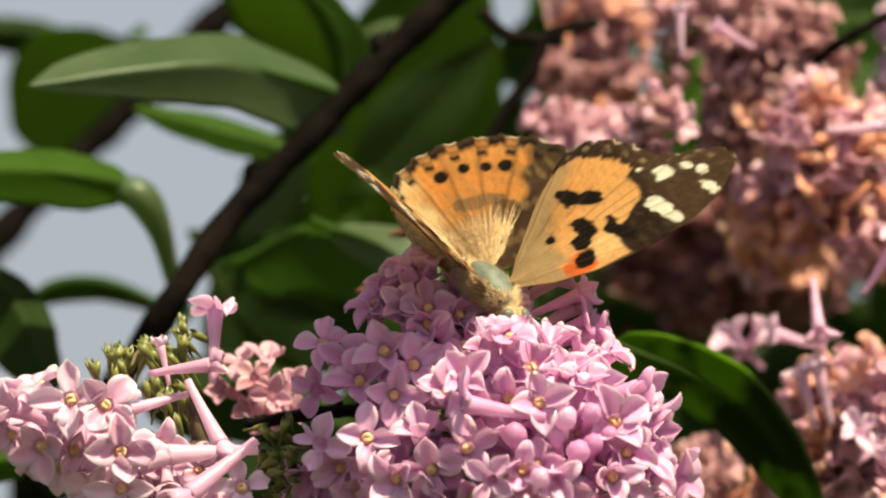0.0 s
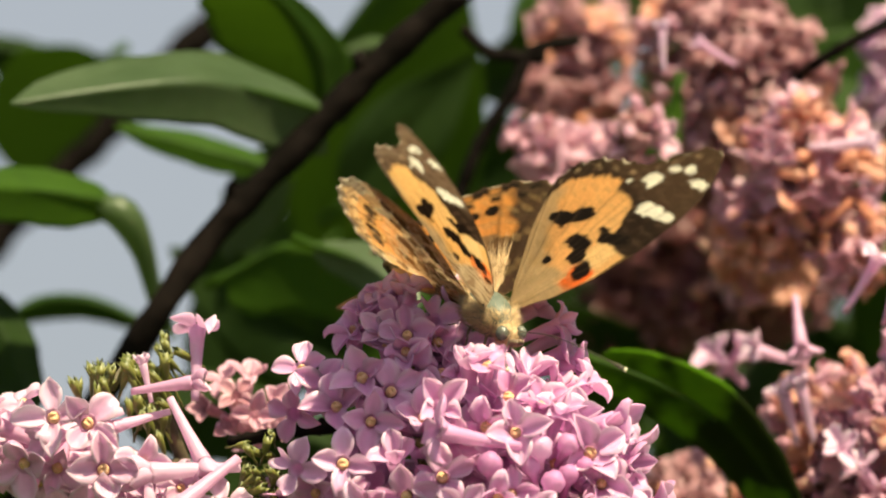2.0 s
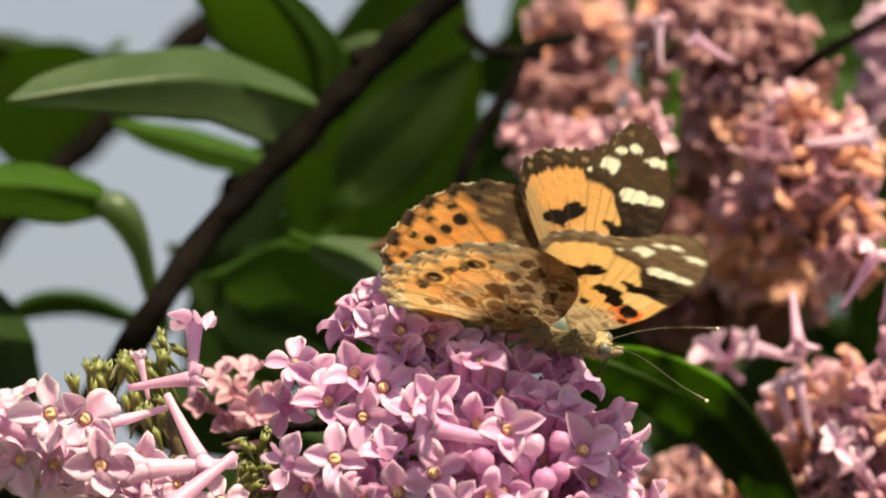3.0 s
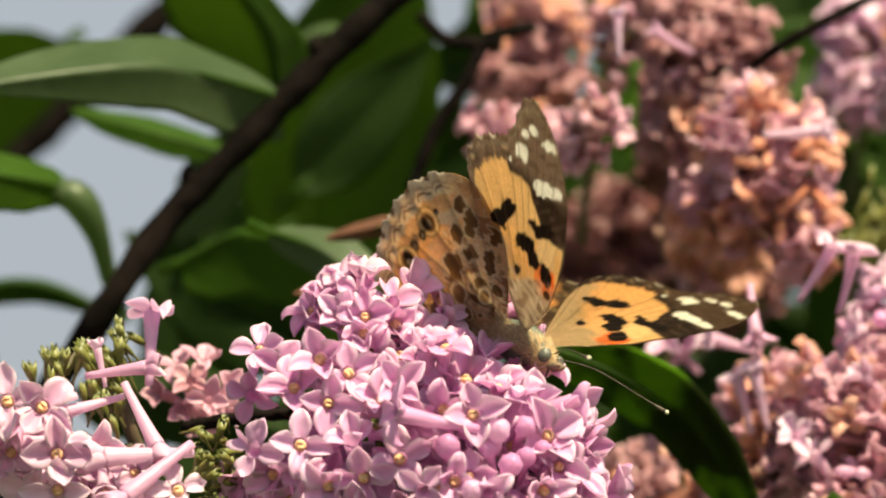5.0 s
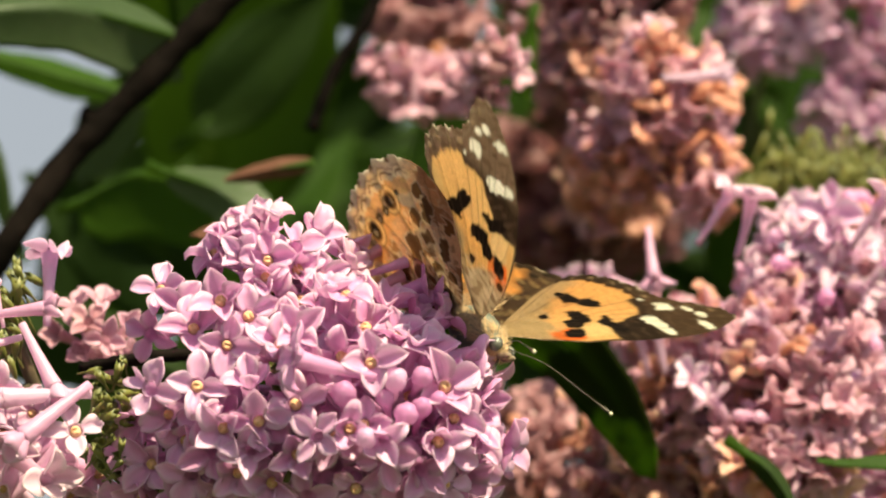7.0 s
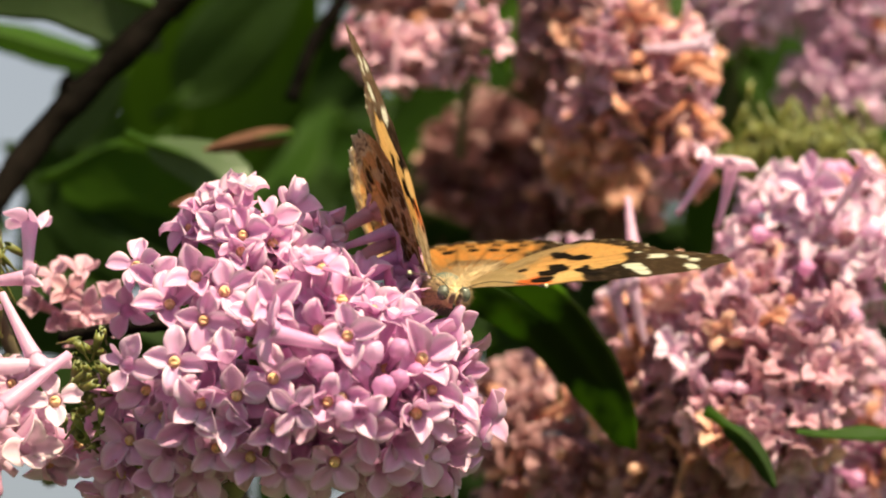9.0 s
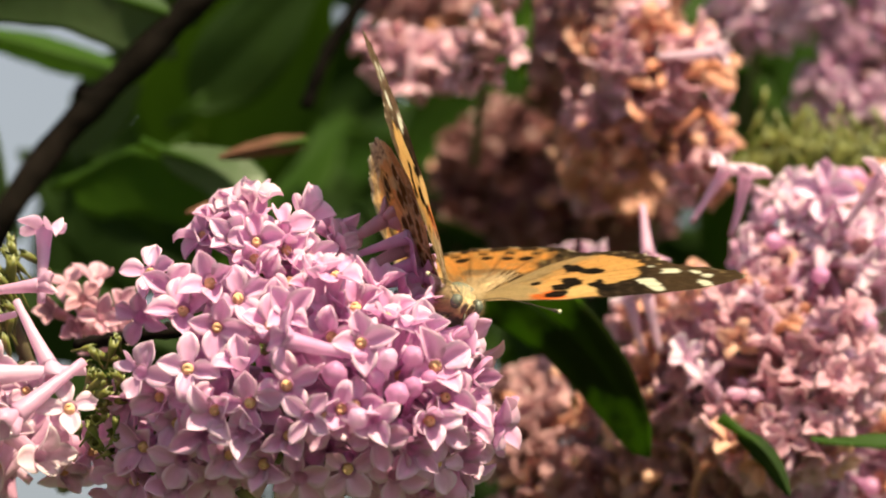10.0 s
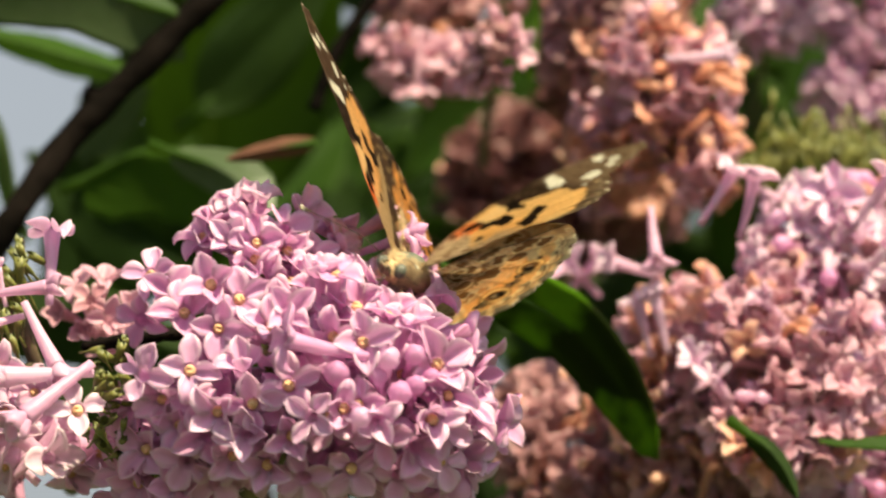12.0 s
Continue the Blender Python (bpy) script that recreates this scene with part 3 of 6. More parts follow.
leaf((-0.00892, 0.12855, 1.70506), (-0.03266, 0.12644, 1.72002), 0.0170, (-0.3, -1, -0.2), LEAF_SHADED, "dark green shaded lilac leaf", 0.02, 0.2, 6)
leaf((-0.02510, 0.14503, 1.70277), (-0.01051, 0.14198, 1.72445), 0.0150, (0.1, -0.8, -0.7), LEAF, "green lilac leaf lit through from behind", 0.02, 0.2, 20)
leaf((-0.02101, 0.16173, 1.69890), (-0.02693, 0.15905, 1.71795), 0.0140, (-0.2, -1, -0.2), LEAF_SHADED, "dark green shaded lilac leaf", 0.02, 0.2, 21)
leaf((-0.02565, 0.13709, 1.70178), (-0.02673, 0.13426, 1.72187), 0.0105, (-0.2, -1, -0.2), LEAF_SHADED, "dark green shaded lilac leaf", 0.02, 0.2, 24)
leaf((0.07590, 0.04300, 1.67482), (0.06355, 0.04200, 1.67275), 0.0036, (0.0, -0.6, 0.9), LEAF, "narrow green lilac leaf", -0.2, 0.3, 14)
leaf((0.03189, 0.15740, 1.72967), (0.03041, 0.15411, 1.75311), 0.0050, (-0.3, -1, 0.0), LEAF, "green lilac leaf between flower heads", 0.0, 0.2, 15)
leaf((0.06185, 0.15648, 1.73626), (0.07516, 0.15730, 1.73040), 0.0080, (-0.3, -1, 0.0), LEAF, "green lilac leaf between flower heads", 0.0, 0.2, 22)
folded_leaf([(0.00416, 0.06800, 1.71342), (-0.00129, 0.06600, 1.71223), (-0.00672, 0.06400, 1.71064)], (0, 0.0020, 0.0014), (0, 0.0016, -0.0011), LEAF_DRY, "small dry brown lilac leaf", 0.4, 0.4, 1.1, 16, stalk=False)
leaf((-0.00361, 0.04827, 1.70145), (-0.01029, 0.04813, 1.70244), 0.0042, (0.0, -0.7, 0.7), LEAF_DRY, "small dry reddish lilac leaf", 0.1, 0.3, 17, 0.0006)
bend = root("bent_stalk", (-0.03948, 0.08622, 1.71884), "thick green bent leaf stalk", "stalk")
bm = bmesh.new()
line = curve_points([(-0.04018, 0.08612, 1.71953), (-0.03719, 0.08625, 1.71864), (-0.03488, 0.08838, 1.71495), (-0.03338, 0.09237, 1.70953), (-0.03208, 0.09608, 1.70616)], 12)
add_tube(bm, [p - Vector(bend.location) for p in line], [0.0011 + 0.0011 * math.exp(-((i - 3) / 3.0) ** 2) for i in range(12)], 8)
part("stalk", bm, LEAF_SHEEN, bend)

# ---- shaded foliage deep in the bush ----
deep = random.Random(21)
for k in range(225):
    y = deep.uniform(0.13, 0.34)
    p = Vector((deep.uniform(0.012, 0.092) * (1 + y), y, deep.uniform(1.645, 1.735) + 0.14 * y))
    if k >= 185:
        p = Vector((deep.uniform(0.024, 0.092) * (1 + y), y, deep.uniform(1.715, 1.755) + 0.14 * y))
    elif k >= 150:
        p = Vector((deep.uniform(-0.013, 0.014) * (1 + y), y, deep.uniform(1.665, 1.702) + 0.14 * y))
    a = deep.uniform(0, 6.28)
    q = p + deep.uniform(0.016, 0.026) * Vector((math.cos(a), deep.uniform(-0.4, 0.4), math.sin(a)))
    leaf(p, q, deep.uniform(0.011, 0.016), (deep.uniform(-0.8, 0.2), -1, deep.uniform(-0.5, 0.4)), LEAF_SHADED if k % 4 else LEAF, "dark lilac leaf deep in the bush", 0.1, 0.2, 40 + k)

# ---- faded flower heads behind ----
MM = 0.001


def head(lumps, count, label, seed, florets, buds, dry_share, gap=0.0031, stem_to=(0.0, 0.05, -0.008), bud_share=0.12, inner=None):
    # dusky inner tone paints in the shade of the gaps between florets
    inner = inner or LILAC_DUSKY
    lumps = [(Vector(c), tuple(r * MM for r in rad)) for c, rad in lumps]
    p = Panicle(lumps[0][0], label, seed, florets, buds)
    p.fill(lumps, int(count * 1.6), gap * 0.86, 1.0, bud_share, False, FLORETS_DRY, dry_share, -0.35, -0.95, 0.8, -0.12, scale=0.70)
    p.finish()
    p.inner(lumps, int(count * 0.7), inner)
    c = lumps[0][0]
    p.stem([c + Vector(stem_to), c + Vector(stem_to) * 0.4, c, c.lerp(lumps[-1][0], 0.6)], 0.0005)
    return p


head([((0.02185, 0.11500, 1.74292), (4.5, 4, 6)), ((0.01609, 0.11200, 1.73774), (3.6, 4, 4.8)), ((0.02075, 0.11400, 1.73553), (4, 4, 4)), ((0.01759, 0.11600, 1.74599), (3, 3, 4))], 110, "faded pinkish brown lilac flower head", 101, FLORETS_DUSKY, BUDS_DRY, 0.32)
head([((0.02559, 0.07000, 1.72615), (3.0, 3.4, 4.2)), ((0.01405, 0.09300, 1.72832), (4, 4, 3)), ((0.01859, 0.09300, 1.72620), (5, 4, 3.4)), ((0.02444, 0.07400, 1.72399), (3, 3, 3))], 110, "pale pink lilac flower head half in shade", 102, FLORETS_PALE, BUDS_PALE, 0.03, bud_share=0.5)
head([((0.03562, 0.09900, 1.74100), (8, 6, 7)), ((0.04236, 0.09200, 1.73630), (7, 6, 8)), ((0.03456, 0.10000, 1.73261), (5, 5, 6)), ((0.03894, 0.09500, 1.72934), (6, 5, 5))], 220, "dusky mauve lilac flower head past its best", 103, FLORETS_DUSKY, BUDS_PALE, 0.10)
head([((0.04522, 0.07800, 1.72530), (6, 5, 5)), ((0.04928, 0.07700, 1.72062), (5.5, 6, 7)), ((0.04468, 0.08300, 1.71733), (7, 6, 6)), ((0.05144, 0.08000, 1.71480), (4.5, 5, 6)), ((0.03950, 0.09300, 1.71526), (5, 5, 5))], 250, "withering orange-brown lilac flower head", 104, FLORETS_PALE, BUDS_DRY, 0.34, bud_share=0.34)
# shadowed head, darkened by its petal and inner colours
head([((0.03012, 0.13400, 1.71964), (8, 6, 7)), ((0.02651, 0.13500, 1.71466), (7, 5, 6)), ((0.03710, 0.12700, 1.71139), (8, 6, 5)), ((0.03901, 0.11800, 1.72532), (5, 5, 7)), ((0.04403, 0.12000, 1.71405), (6, 5, 5))], 230, "lilac flower head with its shade painted maroon and brown", 105, FLORETS_SHADE_MAROON, BUDS_DRY, 0.10, bud_share=0.04, inner=SHADE_MAROON)
faded = head([((0.04869, 0.06800, 1.69178), (6, 5, 5)), ((0.05253, 0.06400, 1.68583), (8, 7, 8)), ((0.04713, 0.06500, 1.68117), (5, 6, 5)), ((0.05832, 0.05800, 1.68918), (7, 6, 7)), ((0.06437, 0.05300, 1.68385), (7, 6, 8)), ((0.06057, 0.05200, 1.67700), (8, 6, 6))], 340, "pink and brown fading lilac flower head", 106, FLORETS_PALE, BUDS_CREAM, 0.16)
head([((0.06580, 0.06600, 1.70283), (8.0, 6, 6.0)), ((0.07030, 0.05991, 1.69656), (7, 6, 7.0)), ((0.06164, 0.06194, 1.69717), (5.5, 5, 5.5)), ((0.07275, 0.07007, 1.70579), (5, 5, 4))], 170, "pink lilac flower head lit by the sun", 107, FLORETS_CREAM, BUDS, 0.06, gap=0.0034).add((0.06593, 0.05792, 1.70613), (-0.1, -1, 0.2), FLORETS[0], petal=80)
for place, axis in (((0.04478, 0.05500, 1.69796), (0.12, -0.3, -1)), ((0.04466, 0.05600, 1.69334), (-0.3, -0.3, 1)), ((0.04272, 0.05800, 1.69291), (-0.3, -0.3, 1)), ((0.03501, 0.07500, 1.69968), (-0.5, -0.6, 0.4)), ((0.03847, 0.07600, 1.70023), (0.6, -0.3, 0.6)), ((0.05159, 0.05200, 1.68319), (-0.6, -0.4, 0.7)),
                    ((0.05323, 0.06600, 1.72435), (1, -0.2, 0.1)), ((0.04917, 0.05000, 1.68538), (-0.2, -0.9, 0.4)), ((0.05367, 0.05000, 1.70777), (0.6, -0.2, 1)),
                    ((0.05593, 0.04600, 1.70654), (0.15, -0.3, 1)), ((0.07153, 0.04000, 1.70569), (0.7, -0.3, 0.8)), ((0.05735, 0.05200, 1.69283), (-0.6, -0.4, 0.6)), ((0.03996, 0.07000, 1.69958), (-0.8, -0.3, 0.2))):
    faded.add(place, axis, fr.choice(FLORETS_CREAM), anthers=False, scale=0.70)
for place, axis in (((0.02879, 0.07000, 1.73870), (0.0, -0.1, 1)), ((0.03396, 0.08000, 1.73856), (-0.7, -0.3, 0.4))):
    faded.add(place, axis, FLORETS_CREAM[6], anthers=False, scale=0.5)


head([((0.03360, 0.07700, 1.67758), (6, 5, 8)), ((0.03692, 0.07500, 1.67050), (8, 6, 6)), ((0.04824, 0.06800, 1.67523), (7, 6, 8)), ((0.05286, 0.06600, 1.67039), (8, 6, 7)), ((0.03091, 0.09000, 1.68333), (4, 4, 5))], 220, "dusky brownish lilac flower head low in the bush", 108, FLORETS_DUSKY, BUDS_DRY, 0.15, bud_share=0.2)
head([((0.06186, 0.11600, 1.73788), (6, 5, 4)), ((0.07398, 0.11700, 1.72719), (6, 5, 6)), ((0.07648, 0.11600, 1.73426), (6, 5, 6)), ((0.06935, 0.11500, 1.74278), (8, 6, 6)), ((0.06115, 0.11500, 1.74509), (5, 5, 4))], 240, "pink lilac flower head farther off", 109, FLORETS_CREAM, BUDS_DRY, 0.05)
head([((0.07295, 0.08600, 1.68565), (6, 6, 5)), ((0.07078, 0.08100, 1.67319), (8, 7, 7)), ((0.07903, 0.08100, 1.67457), (9, 8, 9))], 150, "pink lilac flower head low in the bush", 110, FLORETS_CREAM, BUDS, 0.08)

# ---- bare green flower stalk with fallen florets ----
bare = root("lilac_stalk", (0.06690, 0.10734, 1.71801), "green bare lilac stalk with empty calyces", "flower stalk")
bm = bmesh.new()
line = curve_points([(0.05769, 0.09000, 1.71315), (0.06106, 0.08800, 1.71712), (0.06650, 0.08600, 1.71533), (0.07137, 0.08600, 1.71538), (0.07554, 0.08600, 1.71415)], 12)
add_tube(bm, [p - Vector(bare.location) for p in line], [0.0009] * 12, 8)
part("stalk", bm, CALYX, bare)
for k in range(210):
    c = line[int(fr.random() * 11.9)] + Vector((fr.gauss(0, 0.0018), fr.gauss(0, 0.0025), fr.gauss(0.0006, 0.0018)))
    child("calyx", CALYX_MESH, bare, aim(c - Vector(bare.location), (fr.uniform(-0.9, 0.9), -0.2, 1), 0) @ Matrix.Diagonal((fr.uniform(0.32, 0.55), fr.uniform(0.32, 0.55), fr.uniform(0.9, 1.5), 1)))

# ---- front flower head beside the main one ----
side = Panicle((-0.03762, 0.01312, 1.67849), "sunlit pale pink lilac flower head with open florets", 120, FLORETS_CREAM, BUDS_CREAM)
for place, axis, petal, size in (
        ((-0.04184, -0.00200, 1.68273), (-0.1, -1, 0.1), 95, 0.98), ((-0.03787, -0.00300, 1.68197), (0.15, -1, 0.1), 50, 0.98),
        ((-0.04562, 0.00400, 1.68527), (-0.6, -0.4, 0.65), 120, 0.85), ((-0.04862, 0.00300, 1.68232), (-0.8, -0.5, 0.2), 120, 0.95),
        ((-0.04527, 0.00000, 1.67747), (-0.3, -0.8, -0.5), 200, 0.95), ((-0.04149, 0.00100, 1.67707), (-0.1, -0.8, -0.5), 250, 0.90),
        ((-0.03603, -0.00400, 1.67649), (0.1, -0.95, -0.1), 95, 0.98)):
    side.add(place, axis, petal=petal, scale=size)
for place, axis, petal, size in (
        ((-0.03185, -0.00200, 1.67749), (0.4, -0.8, 0.15), 80, 0.90), ((-0.02748, 0.00100, 1.67503), (0.1, -1, 0), 45, 0.70),
        ((-0.03604, -0.00300, 1.67240), (0, -0.9, -0.35), 90, 0.90), ((-0.03072, -0.00100, 1.67224), (0.1, -0.9, -0.4), 60, 0.90),
        ((-0.02257, -0.00200, 1.67277), (0, -0.9, 0.2), 100, 0.90), ((-0.04878, 0.00400, 1.67935), (-0.7, -0.6, -0.3), 200, 0.90),
        ((-0.03972, 0.00200, 1.67258), (-0.3, -0.8, -0.4), 150, 0.90)):
    side.add(place, axis, petal=petal, scale=size)
for place, axis, size in (((-0.02490, -0.00100, 1.67761), (0.45, -0.25, -0.85), 0.85), ((-0.03118, -0.00300, 1.67622), (-0.95, -0.3, -0.12), 1.05), ((-0.02857, -0.00500, 1.67141), (-0.72, -0.3, -0.66), 1.05), ((-0.02613, 0.00100, 1.68695), (0.98, -0.2, 0.08), 0.72),
                          ((-0.03194, 0.00300, 1.68940), (-0.25, -0.2, 1), 0.45), ((-0.03544, 0.00200, 1.68194), (-0.9, -0.3, -0.3), 0.7), ((-0.04219, -0.00100, 1.68036), (-0.8, -0.3, -0.4), 0.9)):
    side.add(place, axis, FLORETS_CREAM[6], anthers=False, scale=size)
side.add((-0.02601, 0.01270, 1.69501), (0.02, 0.10, 1.0), FLORETS[3], anthers=False, scale=0.86)
for place, axis in (((-0.02355, 0.03000, 1.69104), (-0.3, -0.6, 0.7)), ((-0.02049, 0.03100, 1.69170), (0.1, -0.5, 0.9)), ((-0.02184, 0.02700, 1.68881), (0.0, -0.9, 0.4)), ((-0.01731, 0.03000, 1.68840), (0.4, -0.7, 0.4)), ((-0.01972, 0.02600, 1.68632), (0.1, -1, 0.1)),
                    ((-0.02263, 0.02800, 1.68538), (-0.3, -0.9, 0.0)), ((-0.01714, 0.02800, 1.68538), (0.4, -0.8, 0.0)), ((-0.02533, 0.03100, 1.68773), (-0.6, -0.7, 0.2)), ((-0.02025, 0.03000, 1.68443), (0.0, -0.8, -0.4))):
    side.add(place, axis, side.rnd.choice(FLORETS_PALE), anthers=False, scale=0.64)
SIDE_LUMPS = [(Vector((-0.04346, 0.01400, 1.68022)), (0.0060, 0.006, 0.0036)), (Vector((-0.03502, 0.01300, 1.67524)), (0.0060, 0.006, 0.0034)), (Vector((-0.02865, 0.01600, 1.67039)), (0.0080, 0.007, 0.0036)), (Vector((-0.04993, 0.01400, 1.68249)), (0.0040, 0.005, 0.0040))]
side.fill(SIDE_LUMPS, 46, 0.0042, 0.8, 0.06, True, hang=0.7)
side.inner(SIDE_LUMPS, 24, LILAC_CREAM)
for k in range(44):
    c = Vector((-0.01864, 0.00400, 1.67743)).lerp(Vector((-0.01939, 0.00400, 1.67101)), fr.uniform(-0.6, 1.2)) + Vector((fr.gauss(0, 0.0016), fr.gauss(0, 0.002), fr.gauss(0, 0.001)))
    child("calyx", CALYX_MESH, side.ob, aim(c - side.origin, (fr.uniform(-1, 1), -0.5, fr.uniform(-0.3, 1)), 0) @ Matrix.Scale(fr.uniform(0.6, 0.95), 4))
for first, last, wide, high, count in (((-0.03755, 0.01000, 1.68849), (-0.03357, 0.01000, 1.68849), 0.0014, 0.0010, 17), ((-0.03116, 0.01100, 1.69056), (-0.02891, 0.01100, 1.69121), 0.0008, 0.0016, 16), ((-0.03403, 0.01200, 1.69134), (-0.03390, 0.01200, 1.69037), 0.0005, 0.0009, 5),
                                       ((-0.03305, 0.01000, 1.68719), (-0.02917, 0.01000, 1.68330), 0.0012, 0.0012, 14)):
    for k in range(count):
        c = Vector(first).lerp(Vector(last), fr.random()) + Vector((fr.gauss(0, wide), fr.gauss(0, 0.0015), fr.gauss(0, high)))
        child("calyx", CALYX_MESH, side.ob, aim(c - side.origin, (fr.uniform(-0.8, 0.5), -0.5, fr.uniform(0.3, 1.2)), 0) @ Matrix.Diagonal((fr.uniform(0.6, 0.95), fr.uniform(0.6, 0.95), fr.uniform(0.8, 1.3), 1)))
side.stem([(-0.02433, 0.05273, 1.66968), (-0.02628, 0.02360, 1.67579), (-0.02939, 0.01737, 1.68420), (-0.03188, 0.01367, 1.68895), (-0.03446, 0.01349, 1.69023)])

# ---- main flower head ----
main = Panicle((-0.00541, 0.01491, 1.66574), "fresh lilac-pink flower head crowded with open florets", 130, FLORETS, BUDS)
for place, axis, petal, size in (
        ((-0.01354, 0.00300, 1.68965), (-0.3, -0.85, 0.4), 95, 0.95), ((-0.00660, -0.00400, 1.68798), (-0.1, -1, 0.25), 110, 1.00),
        ((-0.00323, -0.00400, 1.68638), (0.15, -1, 0.1), 25, 0.95), ((-0.00945, -0.00300, 1.68478), (-0.2, -0.9, 0.3), 100, 0.95),
        ((-0.00544, -0.00500, 1.68274), (0.05, -1, -0.1), -100, 0.90), ((-0.01433, 0.00500, 1.68462), (-0.4, -0.8, -0.2), 170, 0.90),
        ((-0.00846, -0.00700, 1.67773), (0, -1, 0.05), 88, 1.00), ((-0.01380, -0.00400, 1.67738), (-0.45, -0.85, 0), 160, 0.95),
        ((0.00271, -0.01000, 1.67610), (0.05, -1, 0), 20, 1.00), ((0.01076, -0.01100, 1.68124), (0.05, -1, 0.1), -80, 0.95),
        ((0.01746, -0.00600, 1.68370), (0.2, -0.85, 0.4), 90, 0.95), ((0.01931, -0.00800, 1.67951), (0.3, -0.9, 0.1), 30, 1.05)):
    main.add(place, axis, petal=petal, scale=0.95 * size)
for place, axis, petal, size in (
        ((-0.00265, -0.00700, 1.67855), (-0.1, -0.75, 0.5), 200, 0.95), ((0.00531, -0.00700, 1.68925), (-0.1, -0.6, 0.8), 100, 0.90),
        ((0.00745, -0.00800, 1.68925), (0.1, -0.6, 0.8), 60, 0.85), ((0.00407, -0.00200, 1.68683), (-0.55, -0.6, 0.5), 160, 0.95),
        ((0.01218, 0.00100, 1.68952), (0.1, -0.45, 0.9), 80, 0.95), ((0.00988, -0.00500, 1.68606), (-0.1, -0.85, 0.5), 95, 1.00),
        ((0.01354, -0.00600, 1.68504), (0.05, -0.7, 0.6), 100, 0.90), ((0.01558, 0.00300, 1.68837), (0.5, -0.4, 0.7), 60, 0.85),
        ((0.01920, 0.00200, 1.68862), (0.65, -0.45, 0.6), 40, 0.85), ((0.02231, -0.00100, 1.68388), (0.9, -0.35, 0.15), -5, 1.10),
        ((0.02119, -0.00300, 1.68248), (0.6, -0.7, 0.2), 20, 0.95), ((0.02389, -0.00100, 1.67908), (0.85, -0.5, 0), -60, 0.95)):
    main.add(place, axis, petal=petal, scale=0.95 * size)
for place, axis, petal, size in (
        ((0.02675, 0.00000, 1.67427), (0.95, -0.3, -0.1), 15, 1.05), ((0.02285, -0.00400, 1.67598), (0.6, -0.75, 0.2), 30, 1.05),
        ((0.02058, -0.00700, 1.67614), (0.3, -0.95, 0.1), -30, 0.90), ((0.00038, -0.00600, 1.68338), (-0.2, -0.85, 0.45), 170, 0.90),
        ((0.00885, -0.01200, 1.67353), (-0.1, -0.95, -0.1), 80, 0.95), ((0.01260, -0.01300, 1.67228), (0, -0.95, -0.2), 40, 0.95),
        ((0.01895, -0.00900, 1.67305), (0.25, -0.9, -0.1), 10, 1.00), ((-0.00138, -0.01000, 1.67376), (-0.2, -0.85, -0.3), 190, 0.95),
        ((-0.00529, -0.00800, 1.67297), (-0.3, -0.85, -0.3), 120, 0.95), ((0.00527, -0.01200, 1.67239), (-0.2, -0.95, -0.2), 60, 0.90),
        ((0.00609, -0.00300, 1.68587), (-0.3, -0.7, 0.6), 90, 0.90), ((0.00765, -0.00600, 1.68466), (-0.3, -0.8, 0.4), 140, 0.85)):
    main.add(place, axis, petal=petal, scale=0.95 * size)
for place, axis, petal, size in (
        ((0.01556, -0.00600, 1.68440), (0.2, -0.7, 0.7), 80, 0.85), ((-0.01077, 0.00100, 1.68734), (-0.3, -0.9, 0.2), 60, 0.85),
        ((0.01641, 0.00600, 1.69250), (0.85, -0.2, 0.3), 20, 0.85), ((0.01580, 0.00800, 1.69600), (0.9, -0.1, 0.35), 40, 0.80),
        ((0.01767, 0.00500, 1.69107), (0.9, -0.2, 0.2), 0, 0.80), ((-0.00766, 0.01000, 1.69445), (0, -0.25, 1), 0, 0.90),
        ((-0.00399, 0.00900, 1.69341), (-0.1, -0.5, 0.85), 90, 0.90), ((-0.00039, 0.00800, 1.69471), (0.1, -0.4, 0.9), 60, 0.90),
        ((0.00179, 0.00600, 1.69276), (0.1, -0.5, 0.85), 40, 0.90), ((0.00371, 0.00400, 1.69191), (-0.2, -0.4, 0.9), 120, 0.85),
        ((-0.01168, -0.00100, 1.67492), (-0.5, -0.8, -0.3), 200, 0.90), ((-0.01493, 0.00400, 1.67454), (-0.5, -0.7, -0.5), 230, 0.85)):
    main.add(place, axis, petal=petal, scale=0.95 * size)
for place, axis, petal, size in (
        ((-0.00327, 0.00800, 1.69921), (-0.2, -0.5, 0.9), 90, 0.90), ((0.00370, 0.00700, 1.69767), (0.4, -0.85, 0.4), 70, 0.95),
        ((-0.00583, 0.00800, 1.69679), (-0.4, -0.65, 0.6), 95, 0.90), ((-0.00239, 0.00400, 1.69639), (0, -0.95, 0.3), 60, 0.85),
        ((-0.00798, 0.00900, 1.69504), (-0.7, -0.55, 0.3), 150, 0.90), ((0.00144, 0.00300, 1.69545), (0.1, -0.95, 0.3), 110, 0.90),
        ((0.00191, 0.00200, 1.69289), (0.3, -0.9, 0.1), 30, 0.90), ((0.00753, 0.00600, 1.69362), (0.8, -0.5, 0.1), 60, 0.90),
        ((-0.00456, 0.00400, 1.69406), (-0.3, -0.9, 0.2), 45, 0.85), ((-0.00165, 0.00200, 1.69365), (-0.1, -0.95, 0.2), 90, 0.85),
        ((-0.00094, 0.00000, 1.68924), (0.1, -0.9, -0.1), 150, 0.90), ((0.00044, -0.00200, 1.68535), (0.1, -0.9, -0.3), 170, 0.95)):
    main.add(place, axis, petal=petal, scale=0.95 * size)
